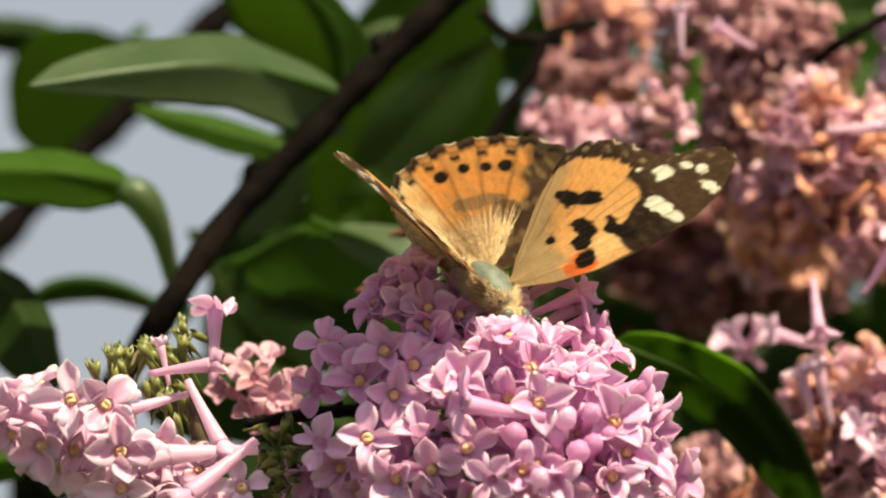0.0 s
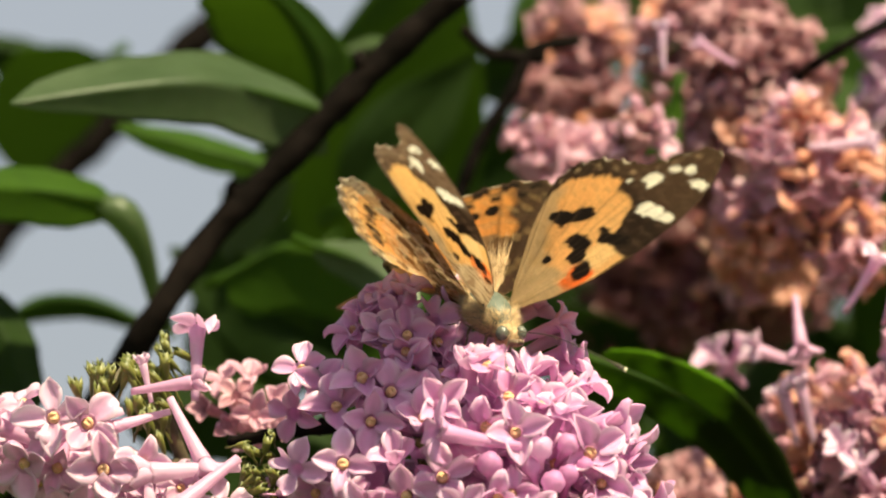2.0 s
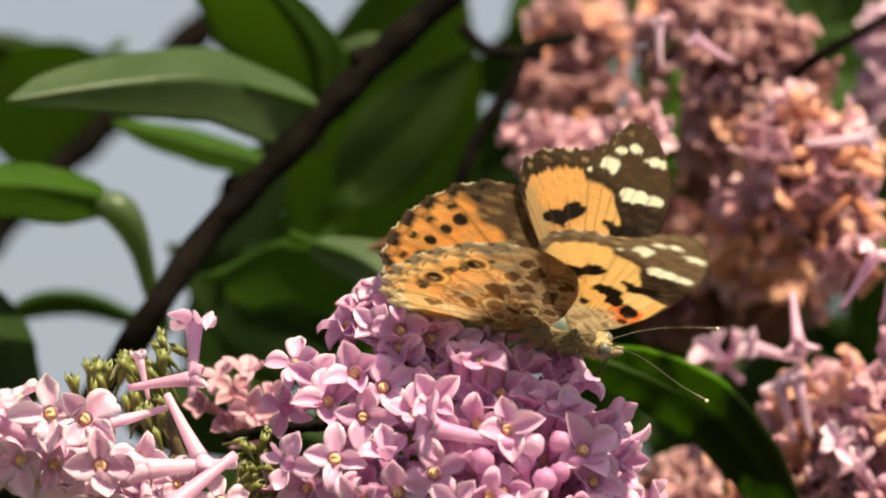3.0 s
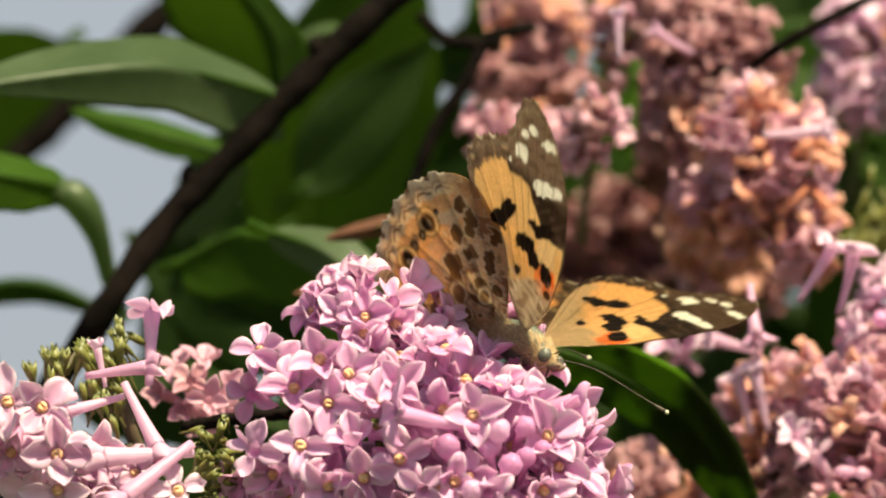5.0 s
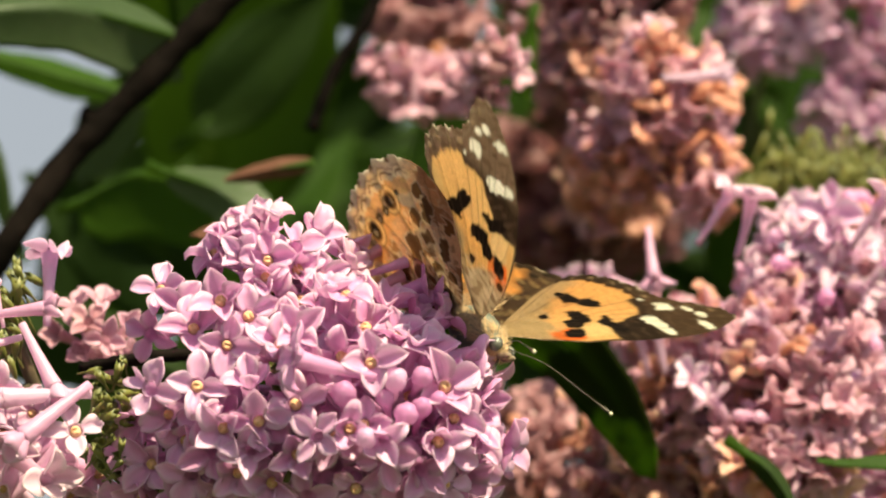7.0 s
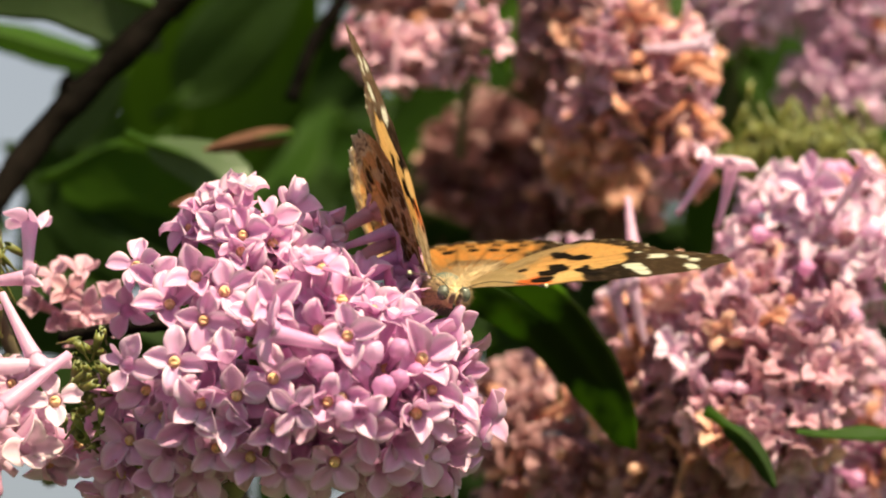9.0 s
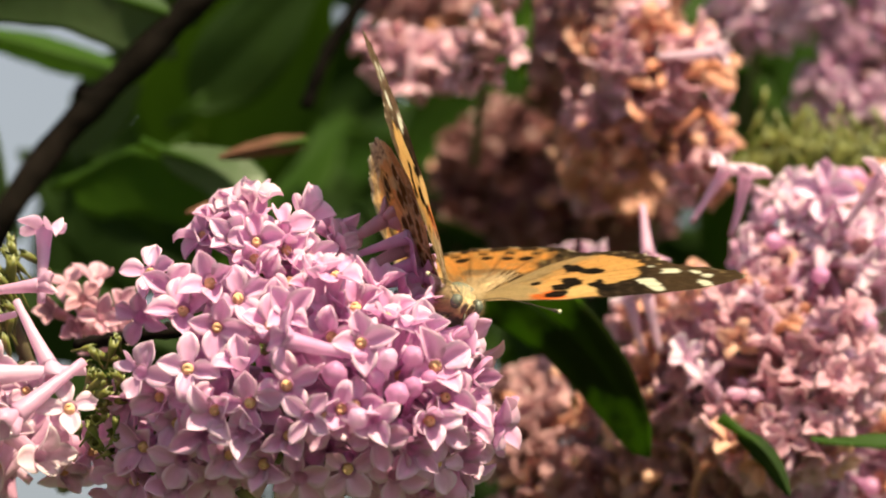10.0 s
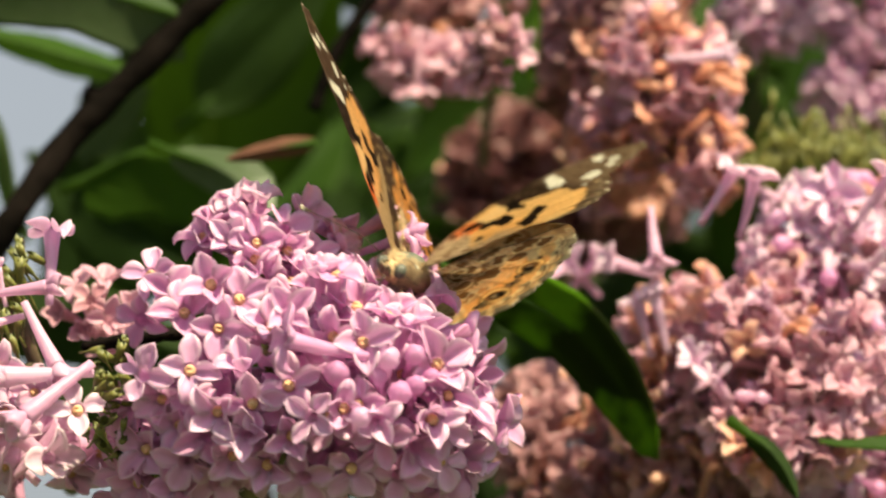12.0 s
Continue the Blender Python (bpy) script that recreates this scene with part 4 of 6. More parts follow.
for place, axis, petal, size in (
        ((0.00504, -0.00100, 1.68831), (0.2, -0.9, 0.35), 95, 0.95), ((-0.00183, 0.00000, 1.69144), (-0.2, -0.9, 0), 20, 0.85),
        ((0.00244, 0.00100, 1.68925), (0.2, -0.9, 0), 70, 0.85), ((0.00483, 0.00300, 1.69223), (0.4, -0.8, 0.3), 110, 0.85),
        ((0.00735, -0.01000, 1.67270), (0.05, -1, -0.1), 60, 0.95), ((0.01294, -0.01000, 1.67087), (0.1, -0.9, -0.3), 100, 0.95),
        ((0.01726, -0.00700, 1.66999), (0.3, -0.85, -0.3), 140, 0.95), ((0.02012, -0.00300, 1.66887), (0.5, -0.7, -0.4), 20, 0.95),
        ((0.01542, -0.00600, 1.66701), (0.2, -0.8, -0.5), 80, 0.90), ((0.01003, -0.00700, 1.66722), (0, -0.85, -0.5), 50, 0.95),
        ((0.00473, -0.00600, 1.66619), (-0.1, -0.85, -0.5), 110, 0.95), ((0.00055, -0.00600, 1.66740), (-0.2, -0.85, -0.4), 70, 0.95)):
    main.add(place, axis, petal=petal, scale=0.95 * size)
for place, axis, petal, size in (
        ((-0.00187, -0.00800, 1.67085), (-0.2, -0.95, -0.2), 90, 0.95), ((-0.00630, -0.00500, 1.67073), (-0.3, -0.9, -0.3), 110, 0.95),
        ((-0.00956, -0.00200, 1.67196), (-0.4, -0.8, -0.3), 160, 0.90), ((-0.00331, -0.00500, 1.66836), (-0.2, -0.9, -0.4), 40, 0.90),
        ((-0.01329, 0.00300, 1.66960), (-0.5, -0.75, -0.3), 140, 0.95), ((-0.00921, 0.00100, 1.66566), (-0.2, -0.95, -0.1), 100, 1.05),
        ((-0.01407, 0.00600, 1.66603), (-0.5, -0.7, -0.4), 170, 0.95), ((-0.00540, 0.00000, 1.66590), (-0.2, -0.85, -0.4), 130, 0.95),
        ((-0.01165, 0.00100, 1.67448), (-0.5, -0.8, -0.2), 190, 0.90), ((0.00320, -0.00900, 1.67053), (0, -0.95, -0.2), 20, 0.90),
        ((0.01053, -0.01000, 1.67434), (0.1, -0.95, -0.1), 100, 0.85), ((0.02018, -0.00500, 1.67261), (0.4, -0.85, -0.1), 70, 0.95)):
    main.add(place, axis, petal=petal, scale=0.95 * size)
for place, axis, petal, size in (
        ((0.02334, -0.00200, 1.67409), (0.6, -0.75, 0), 30, 0.90), ((-0.00774, -0.00400, 1.67363), (-0.3, -0.9, -0.2), 60, 0.90),
        ((-0.00018, -0.00700, 1.67424), (-0.2, -0.95, -0.1), 130, 0.85), ((-0.01622, 0.00800, 1.67449), (-0.7, -0.6, -0.2), 180, 0.85)):
    main.add(place, axis, petal=petal, scale=0.95 * size)
# a floret and three tubes lying across the head
main.add((0.00213, -0.01400, 1.68074), (-0.95, -0.28, 0.14), FLORETS[3], scale=0.95)
for place, axis in (((0.01274, 0.01200, 1.69824), (0.8, 0.1, 0.55)), ((0.01510, 0.01000, 1.69473), (0.85, 0.05, 0.5)), ((0.01588, 0.00900, 1.69217), (0.95, 0.0, 0.3))):
    main.add(place, axis, FLORETS_PALE[4], anthers=False, scale=0.80)
# round buds
for place, axis, size in (
        ((0.01359, -0.01050, 1.67927), (0.0, -1, 0.3), 0.92), ((0.01651, -0.00900, 1.67990), (0.2, -1, 0.3), 0.85), ((0.01663, -0.00900, 1.67641), (0.1, -0.9, 0.45), 0.78), ((0.00805, -0.01100, 1.67706), (-0.1, -0.9, 0.5), 0.95),
        ((0.01265, -0.01000, 1.67705), (-0.2, -0.8, 0.6), 0.7), ((0.01835, -0.00800, 1.67761), (0.3, -0.9, 0.3), 0.7), ((0.01071, -0.01400, 1.67216), (0.1, -0.9, 0.2), 0.8), ((0.01486, -0.01200, 1.67532), (0.2, -1, 0.2), 0.9)):
    main.add(place, axis, bud=True, scale=size)
# withered rim of the top florets
main.add((-0.00196, 0.00600, 1.69889), (0.1, -0.5, 0.85), FLORETS_CREAM[2], anthers=False, scale=0.75)
main.add((-0.00435, 0.00800, 1.69902), (-0.4, -0.5, 0.7), FLORETS_CREAM[5], anthers=False, scale=0.7)
main.add((0.00775, 0.00500, 1.69415), (0.7, -0.5, 0.4), FLORETS_CREAM[4], anthers=False, scale=0.75)
MAIN_LUMPS = [(Vector((0.00776, 0.00800, 1.68015)), (0.0148, 0.0175, 0.0074)), (Vector((-0.00003, 0.01200, 1.69344)), (0.0068, 0.009, 0.0055)), (Vector((0.01385, 0.00900, 1.67285)), (0.0110, 0.0155, 0.0066)),
              (Vector((0.00324, 0.01000, 1.67069)), (0.0170, 0.0150, 0.0063)), (Vector((-0.01011, 0.01200, 1.66818)), (0.0066, 0.011, 0.0063)), (Vector((-0.00026, 0.00900, 1.68836)), (0.0060, 0.0105, 0.0057))]
PERCH = [(0.00391, 0.00409, 1.69967), (0.00679, 0.00395, 1.70062), (0.01389, 0.00422, 1.69872), (0.01703, 0.00467, 1.69555), (0.02055, 0.00498, 1.69333), (0.01774, 0.00863, 1.69608), (0.00393, 0.01003, 1.70050), (0.01638, 0.00385, 1.69415)]
main.fill(MAIN_LUMPS, 230, 0.0040, 0.8, 0.05, True, None, 0.0, -0.20, -0.8, 0.6, clear=PERCH, scale=0.92)
for k in range(70):
    c, rad = main.rnd.choice(MAIN_LUMPS)
    n = Vector((main.rnd.uniform(-1, 1), -1, main.rnd.uniform(-1, 1))).normalized()
    c = Vector(c) + 0.82 * Vector((n.x * rad[0], n.y * rad[1], n.z * rad[2]))
    child("calyx", CALYX_MESH, main.ob, aim(c - main.origin, n + Vector((main.rnd.uniform(-0.6, 0.6), 0, 0.5)), 0) @ Matrix.Scale(main.rnd.uniform(0.8, 1.2), 4))
main.finish()
main.inner(MAIN_LUMPS, 220, LILAC)
main.stem([(-0.00570, 0.07017, 1.66059), (-0.00155, 0.01690, 1.66594), (0.00423, 0.00933, 1.67676), (0.00103, 0.01367, 1.68895), (0.00039, 0.01692, 1.69459)], 0.0014)


# ---- butterfly ----
MMV = 0.001


def smooth(a, b, x):
    t = np.clip((x - a) / (b - a), 0, 1)
    return t * t * (3 - 2 * t)


rng = np.random.default_rng(11)
WOBBLE = [(rng.uniform(-2.2, 2.2, 2), rng.uniform(0, 6.28)) for k in range(10)]


def wobble(x, y, f=1.0):
    """Smooth ragged variation."""
    return sum(np.sin(f * (v[0] * x + v[1] * y) + p) for v, p in WOBBLE) / 4.0


def spot(x, y, cx, cy, rx, ry=None, turn=0.0, rag=0.18, soft=0.14):
    """1 inside an uneven oval."""
    ry = ry or rx
    c, s = math.cos(radians(turn)), math.sin(radians(turn))
    dx, dy = x - cx, y - cy
    u, v = (c * dx + s * dy) / rx, (-s * dx + c * dy) / ry
    d = np.sqrt(u * u + v * v) + rag * wobble(x, y, 1.3) + 0.5 * rag * wobble(y, x, 3.1)
    return 1 - smooth(1 - soft, 1 + soft, d)


def lay(col, mask, rgb):
    return col + mask[:, None] * (np.array(rgb)[None, :] - col)


BLACK, BROWN, ORANGE, CREAM, WHITE = (0.014, 0.009, 0.007), (0.070, 0.040, 0.024), (0.69, 0.285, 0.074), (0.84, 0.56, 0.26), (0.86, 0.80, 0.68)
RED, BUFF, OLIVE, TAN = (0.84, 0.17, 0.03), (0.80, 0.58, 0.31), (0.36, 0.245, 0.11), (0.62, 0.42, 0.23)
FORE_EDGE = [(5.0, -2.9), (10.5, -4.2), (16.4, -4.4), (21.9, -3.7), (26.4, -2.0), (29.2, 0.1), (30.5, 1.6), (30.2, 3.3), (28.5, 4.7), (25.7, 5.6), (23.3, 6.8),
             (22.0, 8.8), (20.7, 10.9), (18.8, 12.6), (16.2, 13.2), (13.4, 12.4), (9.8, 9.8), (5.8, 6.0), (2.6, 2.9)]
HIND_EDGE = [(46, 4.0), (40, 9.5), (31, 14.0), (20, 17.2), (8, 18.9), (-6, 19.7), (-20, 20.0), (-33, 20.2), (-46, 20.0), (-57, 19.0), (-66, 17.0), (-72, 13.5), (-76, 9.0), (-80, 4.0)]
SWEEP = radians(24)


def to_ab(x, y):
    c, s = math.cos(SWEEP), math.sin(SWEEP)
    return x * c + y * s, x * s - y * c


def dusted(col, x, y, s, r, seed):
    """Rows of scales: fine streaks along the veins and a sprinkle of odd scales."""
    g = np.random.default_rng(seed)
    streak = np.sin(s * 900 + 3 * wobble(x, y, 0.8)) * 0.05 + 0.09 * wobble(x * 1.7, y * 1.7, 1.9) * 0.5
    grain = g.normal(0, 0.07, len(x))
    return col * np.clip(1 + streak + grain, 0.6, 1.3)[:, None]


def fore_colours(x, y, s, r, under):
    a, b = to_ab(x, y)
    w = wobble(a, b, 1.0)
    col = np.tile(np.array(ORANGE), (len(a), 1))
    col = lay(col, 0.5 * smooth(2.0, 7.0, a + 0.6 * w) * (1 - smooth(-3.0, 8.0, b)), CREAM)
    if under:
        col = lay(col, np.full(len(a), 0.7), (0.92, 0.52, 0.16))
        col = lay(col, 0.7 * smooth(10.0, 14.0, a + w), (0.88, 0.63, 0.28))
        col = lay(col, spot(a, b, 8.0, -1.6, 3.0, 2.0, 0), RED)
    else:
        col = lay(col, np.full(len(a), 0.34), CREAM)
        col = lay(col, spot(a, b, 8.2, -2.2, 2.2, 1.5, 0), RED)
    col = lay(col, spot(a, b, 11.9, -1.6, 1.9, 1.7, 20), CREAM)
    # brown wing base
    col = lay(col, 1 - smooth(6.2, 7.6, a + (0.25 if under else -0.12) * b + 0.7 * w), (0.50, 0.38, 0.27) if under else (0.50, 0.34, 0.175))
    col = lay(col, (1 - smooth(8.0, 11.0, a)) * smooth(2.6, 4.6, b - 0.10 * a + 0.5 * w) * 0.8, (0.50, 0.38, 0.27) if under else OLIVE)
    if not under:
        ray = np.sin(np.arctan2(b, a) * 95.0 + 1.5 * w)
        col = lay(col, 0.45 * smooth(0.2, 0.9, ray) * (1 - smooth(5.0, 7.6, a + 0.2 * b)), (0.44, 0.31, 0.15))
        inner = (a * 0.84 + 1.1 - b) / 1.31
        col = lay(col, (1 - smooth(1.2, 2.6, inner + 0.4 * w)) * (1 - smooth(13.0, 16.0, a)), (0.44, 0.30, 0.16))
        col = lay(col, 0.30 * smooth(0.1, 0.9, wobble(x, y, 2.1)), OLIVE)
    # dark tip and outer border
    edge_a = np.interp(b, [-4.6, -2.2, -0.8, 0.6, 2.2, 4.0, 6.0, 7.0, 9.5, 14], [14.0, 13.6, 13.6, 15.6, 18.2, 18.9, 18.5, 20.4, 19.9, 19.0])
    dark = smooth(-0.35, 0.35, a - edge_a + 0.5 * w)
    dark = np.maximum(dark, smooth(0.865, 0.895, r + 0.012 * w) * smooth(0.30, 0.36, s) * (1 - smooth(0.86, 0.93, s)))
    dark = np.maximum(dark, 0.75 * smooth(0.90, 0.95, r) * (1 - smooth(0.30, 0.36, s)))
    tip = (0.42, 0.29, 0.20) if under else BROWN
    col = lay(col, dark, tip)
    if under:
        col = lay(col, 0.95 * dark * (1 - smooth(18.5, 21.5, a)) * (1 - smooth(7.0, 9.0, b)), (0.030, 0.016, 0.010))
        col = lay(col, 0.6 * dark * smooth(0.1, 0.7, wobble(a, b, 2.3)), (0.16, 0.095, 0.06))
    else:
        col = lay(col, dark * (1 - smooth(18.5, 22.0, a)) * 0.7, BLACK)
        col = lay(col, 0.5 * dark * smooth(0.1, 0.9, wobble(a, b, 2.7)), (0.12, 0.07, 0.042))
    # black marks
    for q in ((11.8, 7.1, 2.0, 1.2, 25), (13.6, 5.9, 1.6, 1.15, -25), (12.6, 6.3, 0.9, 0.9, 0), (11.1, 2.6, 1.15, 1.7, 25), (9.9, 0.8, 1.35, 1.0, 10), (10.5, 1.4, 0.8, 0.8, 0),
              (9.0, -1.9, 1.3, 0.95, 15), (14.6, -0.5, 1.25, 2.0, 25), (7.2, 2.9, 0.6, 0.5, 0)):
        col = lay(col, spot(a, b, *q, 0.34), BLACK)
    if under:
        base = 1 - smooth(6.5, 8.5, a + 0.25 * b + 0.6 * w)
        col = lay(col, 0.75 * base * smooth(0.15, 0.5, wobble(x, y, 2.6)), (0.20, 0.105, 0.06))
        col = lay(col, 0.6 * base * smooth(0.2, 0.6, wobble(y, x, 2.2)), (0.80, 0.66, 0.52))
        col = lay(col, spot(a, b, 6.8, -2.4, 0.6, 0.6, 0), BLACK)
        col = lay(col, spot(a, b, 4.6, -1.6, 0.7, 0.4, 30), (0.20, 0.12, 0.08))
    # white spots
    for q in ((19.5, 0.6, 0.95, 1.05, 10), (20.1, -0.8, 0.95, 0.9, 10), (20.6, -2.2, 0.85, 1.0, 10), (22.6, 4.3, 1.30, 1.0, 30), (25.1, 3.6, 0.75, 0.62, 0), (26.7, 2.3, 0.8, 0.6, 40),
              (26.0, -0.5, 0.72, 1.25, 25), (20.4, 6.0, 0.35, 0.3, 0)):
        col = lay(col, spot(a, b, *q, 0.38), WHITE)
    # pale dashes near and on the outer margin
    outer = smooth(0.30, 0.34, s) * (1 - smooth(0.86, 0.9, s))
    dash = smooth(0.1, 0.5, np.sin(s * 112.0))
    col = lay(col, 0.45 * outer * dash * smooth(-0.4, 0.6, wobble(x, y, 1.6)) * np.exp(-((r - 0.938) / 0.016) ** 2), TAN)
    if under:
        col = lay(col, 0.8 * outer * np.exp(-((r - 0.955) / 0.010) ** 2), (0.60, 0.48, 0.36))
    col = lay(col, outer * smooth(0.978, 0.990, r) * smooth(-0.2, 0.4, np.sin(s * 112.0 + 1.0)) * smooth(-0.2, 0.8, wobble(x, y, 1.2)), (0.62, 0.52, 0.40))
    # veins
    vein = np.zeros(len(a))
    for k in (0.14, 0.22, 0.29, 0.35, 0.42, 0.49, 0.56, 0.64, 0.72, 0.82):
        vein = np.maximum(vein, np.exp(-(((s - k) * 42 * r) / 0.15) ** 2))
    col = lay(col, 0.48 * vein * smooth(0.2, 0.4, r) * smooth(-0.8, 0.4, wobble(x, y, 0.7)), BROWN)
    return dusted(col, x, y, s, r, 3 + under)


HIND_SPOTS = ((15.8, -15.9, 0.95), (15.8, -24.2, 0.75), (16.2, -33.5, 0.78), (16.0, -43.4, 0.94))
HIND_RINGS = ((15.5, -12.5, 1.10), (15.2, -20.0, 0.75), (15.6, -27.5, 0.80), (15.8, -36.0, 1.20), (15.6, -5.0, 0.50), (15.6, -46.0, 0.5))
CELLS = np.stack([rng.uniform(1, 17, 70), rng.uniform(-80, 44, 70)], 1)
CELL_TONE = rng.integers(0, 5, 70)
# blotches of the underside: share of the radius, angle, two half widths, turn
BLOTCHES = ((0.48, -20, 1.9, 1.2, 20), (0.25, -25, 1.1, 0.8, 0), (0.40, 20, 1.3, 0.9, 40), (0.46, 6, 1.2, 1.0, 10), (0.61, -2, 0.9, 0.9, 0), (0.63, 14, 1.4, 1.0, 30), (0.30, -2, 1.0, 0.8, 0), (0.50, -44, 1.1, 0.8, -30),
            (0.66, -58, 1.0, 0.7, -50), (0.34, -60, 0.9, 0.7, -50), (0.55, 30, 1.2, 0.8, 40), (0.76, 10, 0.9, 0.7, 20), (0.22, 24, 0.9, 0.6, 30))
OCELLI = ((0.38, -34, 1.05, 0.95), (0.30, -48, 0.8, 0.7), (0.22, -8, 0.7, 0.8))


def hind_colours(x, y, s, r, under):
    rad, ang = np.hypot(x, y), np.degrees(np.arctan2(y, x))
    w = wobble(x, y, 1.1)
    spots = [(q * math.cos(radians(d)), q * math.sin(radians(d)), k) for q, d, k in (HIND_RINGS if under else HIND_SPOTS)]
    if not under:
        col = np.tile(np.array(ORANGE), (len(x), 1))
        col = lay(col, 1 - smooth(5.0, 9.5, rad + w), (0.72, 0.49, 0.26))
        col = lay(col, smooth(-9.0, -3.0, ang + 4 * w + 0.2 * (rad - 14)), BROWN)
        col = lay(col, 0.40 * smooth(0.0, 0.9, wobble(x, y, 1.9)), OLIVE)
        col = lay(col, 1 - smooth(-62, -50, ang + 3 * w), BUFF)
        col = lay(col, spot(x, y, 9.4, -5.4, 1.0, 3.4, -30) * 0.8, (0.20, 0.13, 0.07))
        col = lay(col, spot(x, y, 9.0, -2.0, 1.6, 1.6) * 0.8, BROWN)
        for cx, cy, k in spots:
            col = lay(col, spot(x, y, cx, cy, k * 0.95, None, 0, 0.06), BLACK)
        band = smooth(0.1, 0.6, np.sin(s * 104.0 + 0.6))
        body = smooth(0.28, 0.36, s) * (1 - smooth(0.80, 0.86, s))
        col = lay(col, body * band * np.exp(-((r - 0.882) / 0.028) ** 2), BLACK)
        col = lay(col, 0.8 * body * np.exp(-((r - 0.925) / 0.008) ** 2), BROWN)
        col = lay(col, body * (1 - 0.75 * band) * smooth(0.928, 0.940, r), BLACK)
        col = lay(col, 0.7 * body * smooth(0.968, 0.975, r), BROWN)
        col = lay(col, 0.7 * body * smooth(0.984, 0.99, r) * band, (0.70, 0.58, 0.42))
    else:
        w2 = wobble(y, x, 1.9)
        reach = np.interp(ang, [d for d, q in HIND_EDGE][::-1], [q for d, q in HIND_EDGE][::-1])
        p = np.stack([rad + 0.8 * w + 0.6 * w2, np.radians(ang + 5 * w - 3 * w2) * 11], 1)
        seeds = np.stack([CELLS[:, 0], np.radians(CELLS[:, 1]) * 11], 1)
        d = np.sqrt(((p[:, None, :] - seeds[None]) ** 2).sum(2))
        order = np.sort(d, 1)
        # greyish brown marbled ground with a pale network
        tones = np.array([(0.50, 0.27, 0.14), (0.66, 0.38, 0.20), (0.30, 0.15, 0.08), (0.58, 0.34, 0.19), (0.74, 0.50, 0.31)])
        col = tones[CELL_TONE[np.argmin(d, 1)]]
        col = lay(col, 0.7 * (1 - smooth(0.06, 0.26, order[:, 1] - order[:, 0])), (0.82, 0.70, 0.54))
        col = lay(col, 0.65 * smooth(0.25, 0.6, wobble(x, y, 2.5)) * (1 - smooth(0.62, 0.70, r)), (0.16, 0.080, 0.040))
        col = lay(col, 0.6 * smooth(0.45, 0.7, wobble(y, x, 3.1)) * (1 - smooth(0.62, 0.70, r)), (0.84, 0.72, 0.56))
        # warm outer field, pink patch and cream patch
        col = lay(col, smooth(0.64, 0.69, r + 0.02 * w) * (1 - smooth(4, 12, ang + 3 * w)), (0.88, 0.46, 0.18))
        col = lay(col, 0.5 * smooth(0.70, 0.76, r) * (1 - smooth(6, 16, ang)), (0.86, 0.58, 0.30))
        for q, deg, rx, ry, tn, rgb in ((0.58, -22, 2.5, 2.1, 20, (0.84, 0.50, 0.29)), (0.72, 0, 1.0, 2.0, 20, (0.88, 0.72, 0.48)), (0.70, -54, 2.2, 1.2, -40, (0.78, 0.60, 0.42)), (0.46, -56, 1.6, 1.0, -40, (0.70, 0.48, 0.34))):
            cx, cy = q * 19.8 * math.cos(radians(deg)), q * 19.8 * math.sin(radians(deg))
            col = lay(col, spot(x, y, cx, cy, rx, ry, tn, 0.22), rgb)
        for q, deg, rx, ry, tn in BLOTCHES:
            cx, cy = q * 19.8 * math.cos(radians(deg)), q * 19.8 * math.sin(radians(deg))
            col = lay(col, 0.75 * spot(x, y, cx, cy, rx * 1.3, ry * 1.35, tn, 0.5), (0.80, 0.66, 0.48))
            col = lay(col, spot(x, y, cx, cy, rx, ry, tn, 0.6), (0.10, 0.046, 0.020))
        for q, deg, rx, ry in OCELLI:
            cx, cy = q * 19.8 * math.cos(radians(deg)), q * 19.8 * math.sin(radians(deg))
            col = lay(col, spot(x, y, cx, cy, rx * 1.75, ry * 1.75, 0, 0.10), (0.16, 0.09, 0.05))
            col = lay(col, spot(x, y, cx, cy, rx * 1.45, ry * 1.45, 0, 0.10), (0.84, 0.70, 0.50))
            col = lay(col, spot(x, y, cx, cy, rx, ry, 0, 0.10), (0.22, 0.12, 0.06))
        for i, (cx, cy, k) in enumerate(spots):
            if i in (0, 3):
                col = lay(col, spot(x, y, cx, cy, k * 1.70, None, 0, 0.04), (0.12, 0.06, 0.03))
                col = lay(col, spot(x, y, cx, cy, k * 1.46, None, 0, 0.04), (0.90, 0.68, 0.34))
                col = lay(col, spot(x, y, cx, cy, k * 1.08, None, 0, 0.04), (0.20, 0.09, 0.03))
            col = lay(col, spot(x, y, cx, cy, k * 0.86, None, 0, 0.06), BLACK)
            col = lay(col, 0.6 * spot(x, y, cx - 0.1, cy, k * 0.34, None, 0, 0.06), (0.20, 0.22, 0.26))
        band = smooth(-0.1, 0.5, np.sin(s * 104.0 + 0.6))
        body = smooth(0.27, 0.34, s) * (1 - smooth(0.82, 0.9, s))
        arc = np.abs(np.sin(s * 52.0 + 0.3))
        col = lay(col, body * smooth(0.865, 0.885, r + 0.02 * arc), (0.96, 0.86, 0.66))
        col = lay(col, body * np.exp(-((r - 0.885 - 0.022 * arc) / 0.010) ** 2) * smooth(0.15, 0.5, arc), (0.10, 0.05, 0.025))
        col = lay(col, 0.8 * body * np.exp(-((r - 0.925 - 0.012 * arc) / 0.010) ** 2), (0.30, 0.20, 0.13))
        col = lay(col, body * smooth(0.968, 0.976, r) * (1 - smooth(0.25, 0.6, arc)), (0.10, 0.055, 0.03))
        col = lay(col, body * smooth(0.975, 0.984, r) * smooth(0.25, 0.6, arc), WHITE)
    vein = np.zeros(len(x))
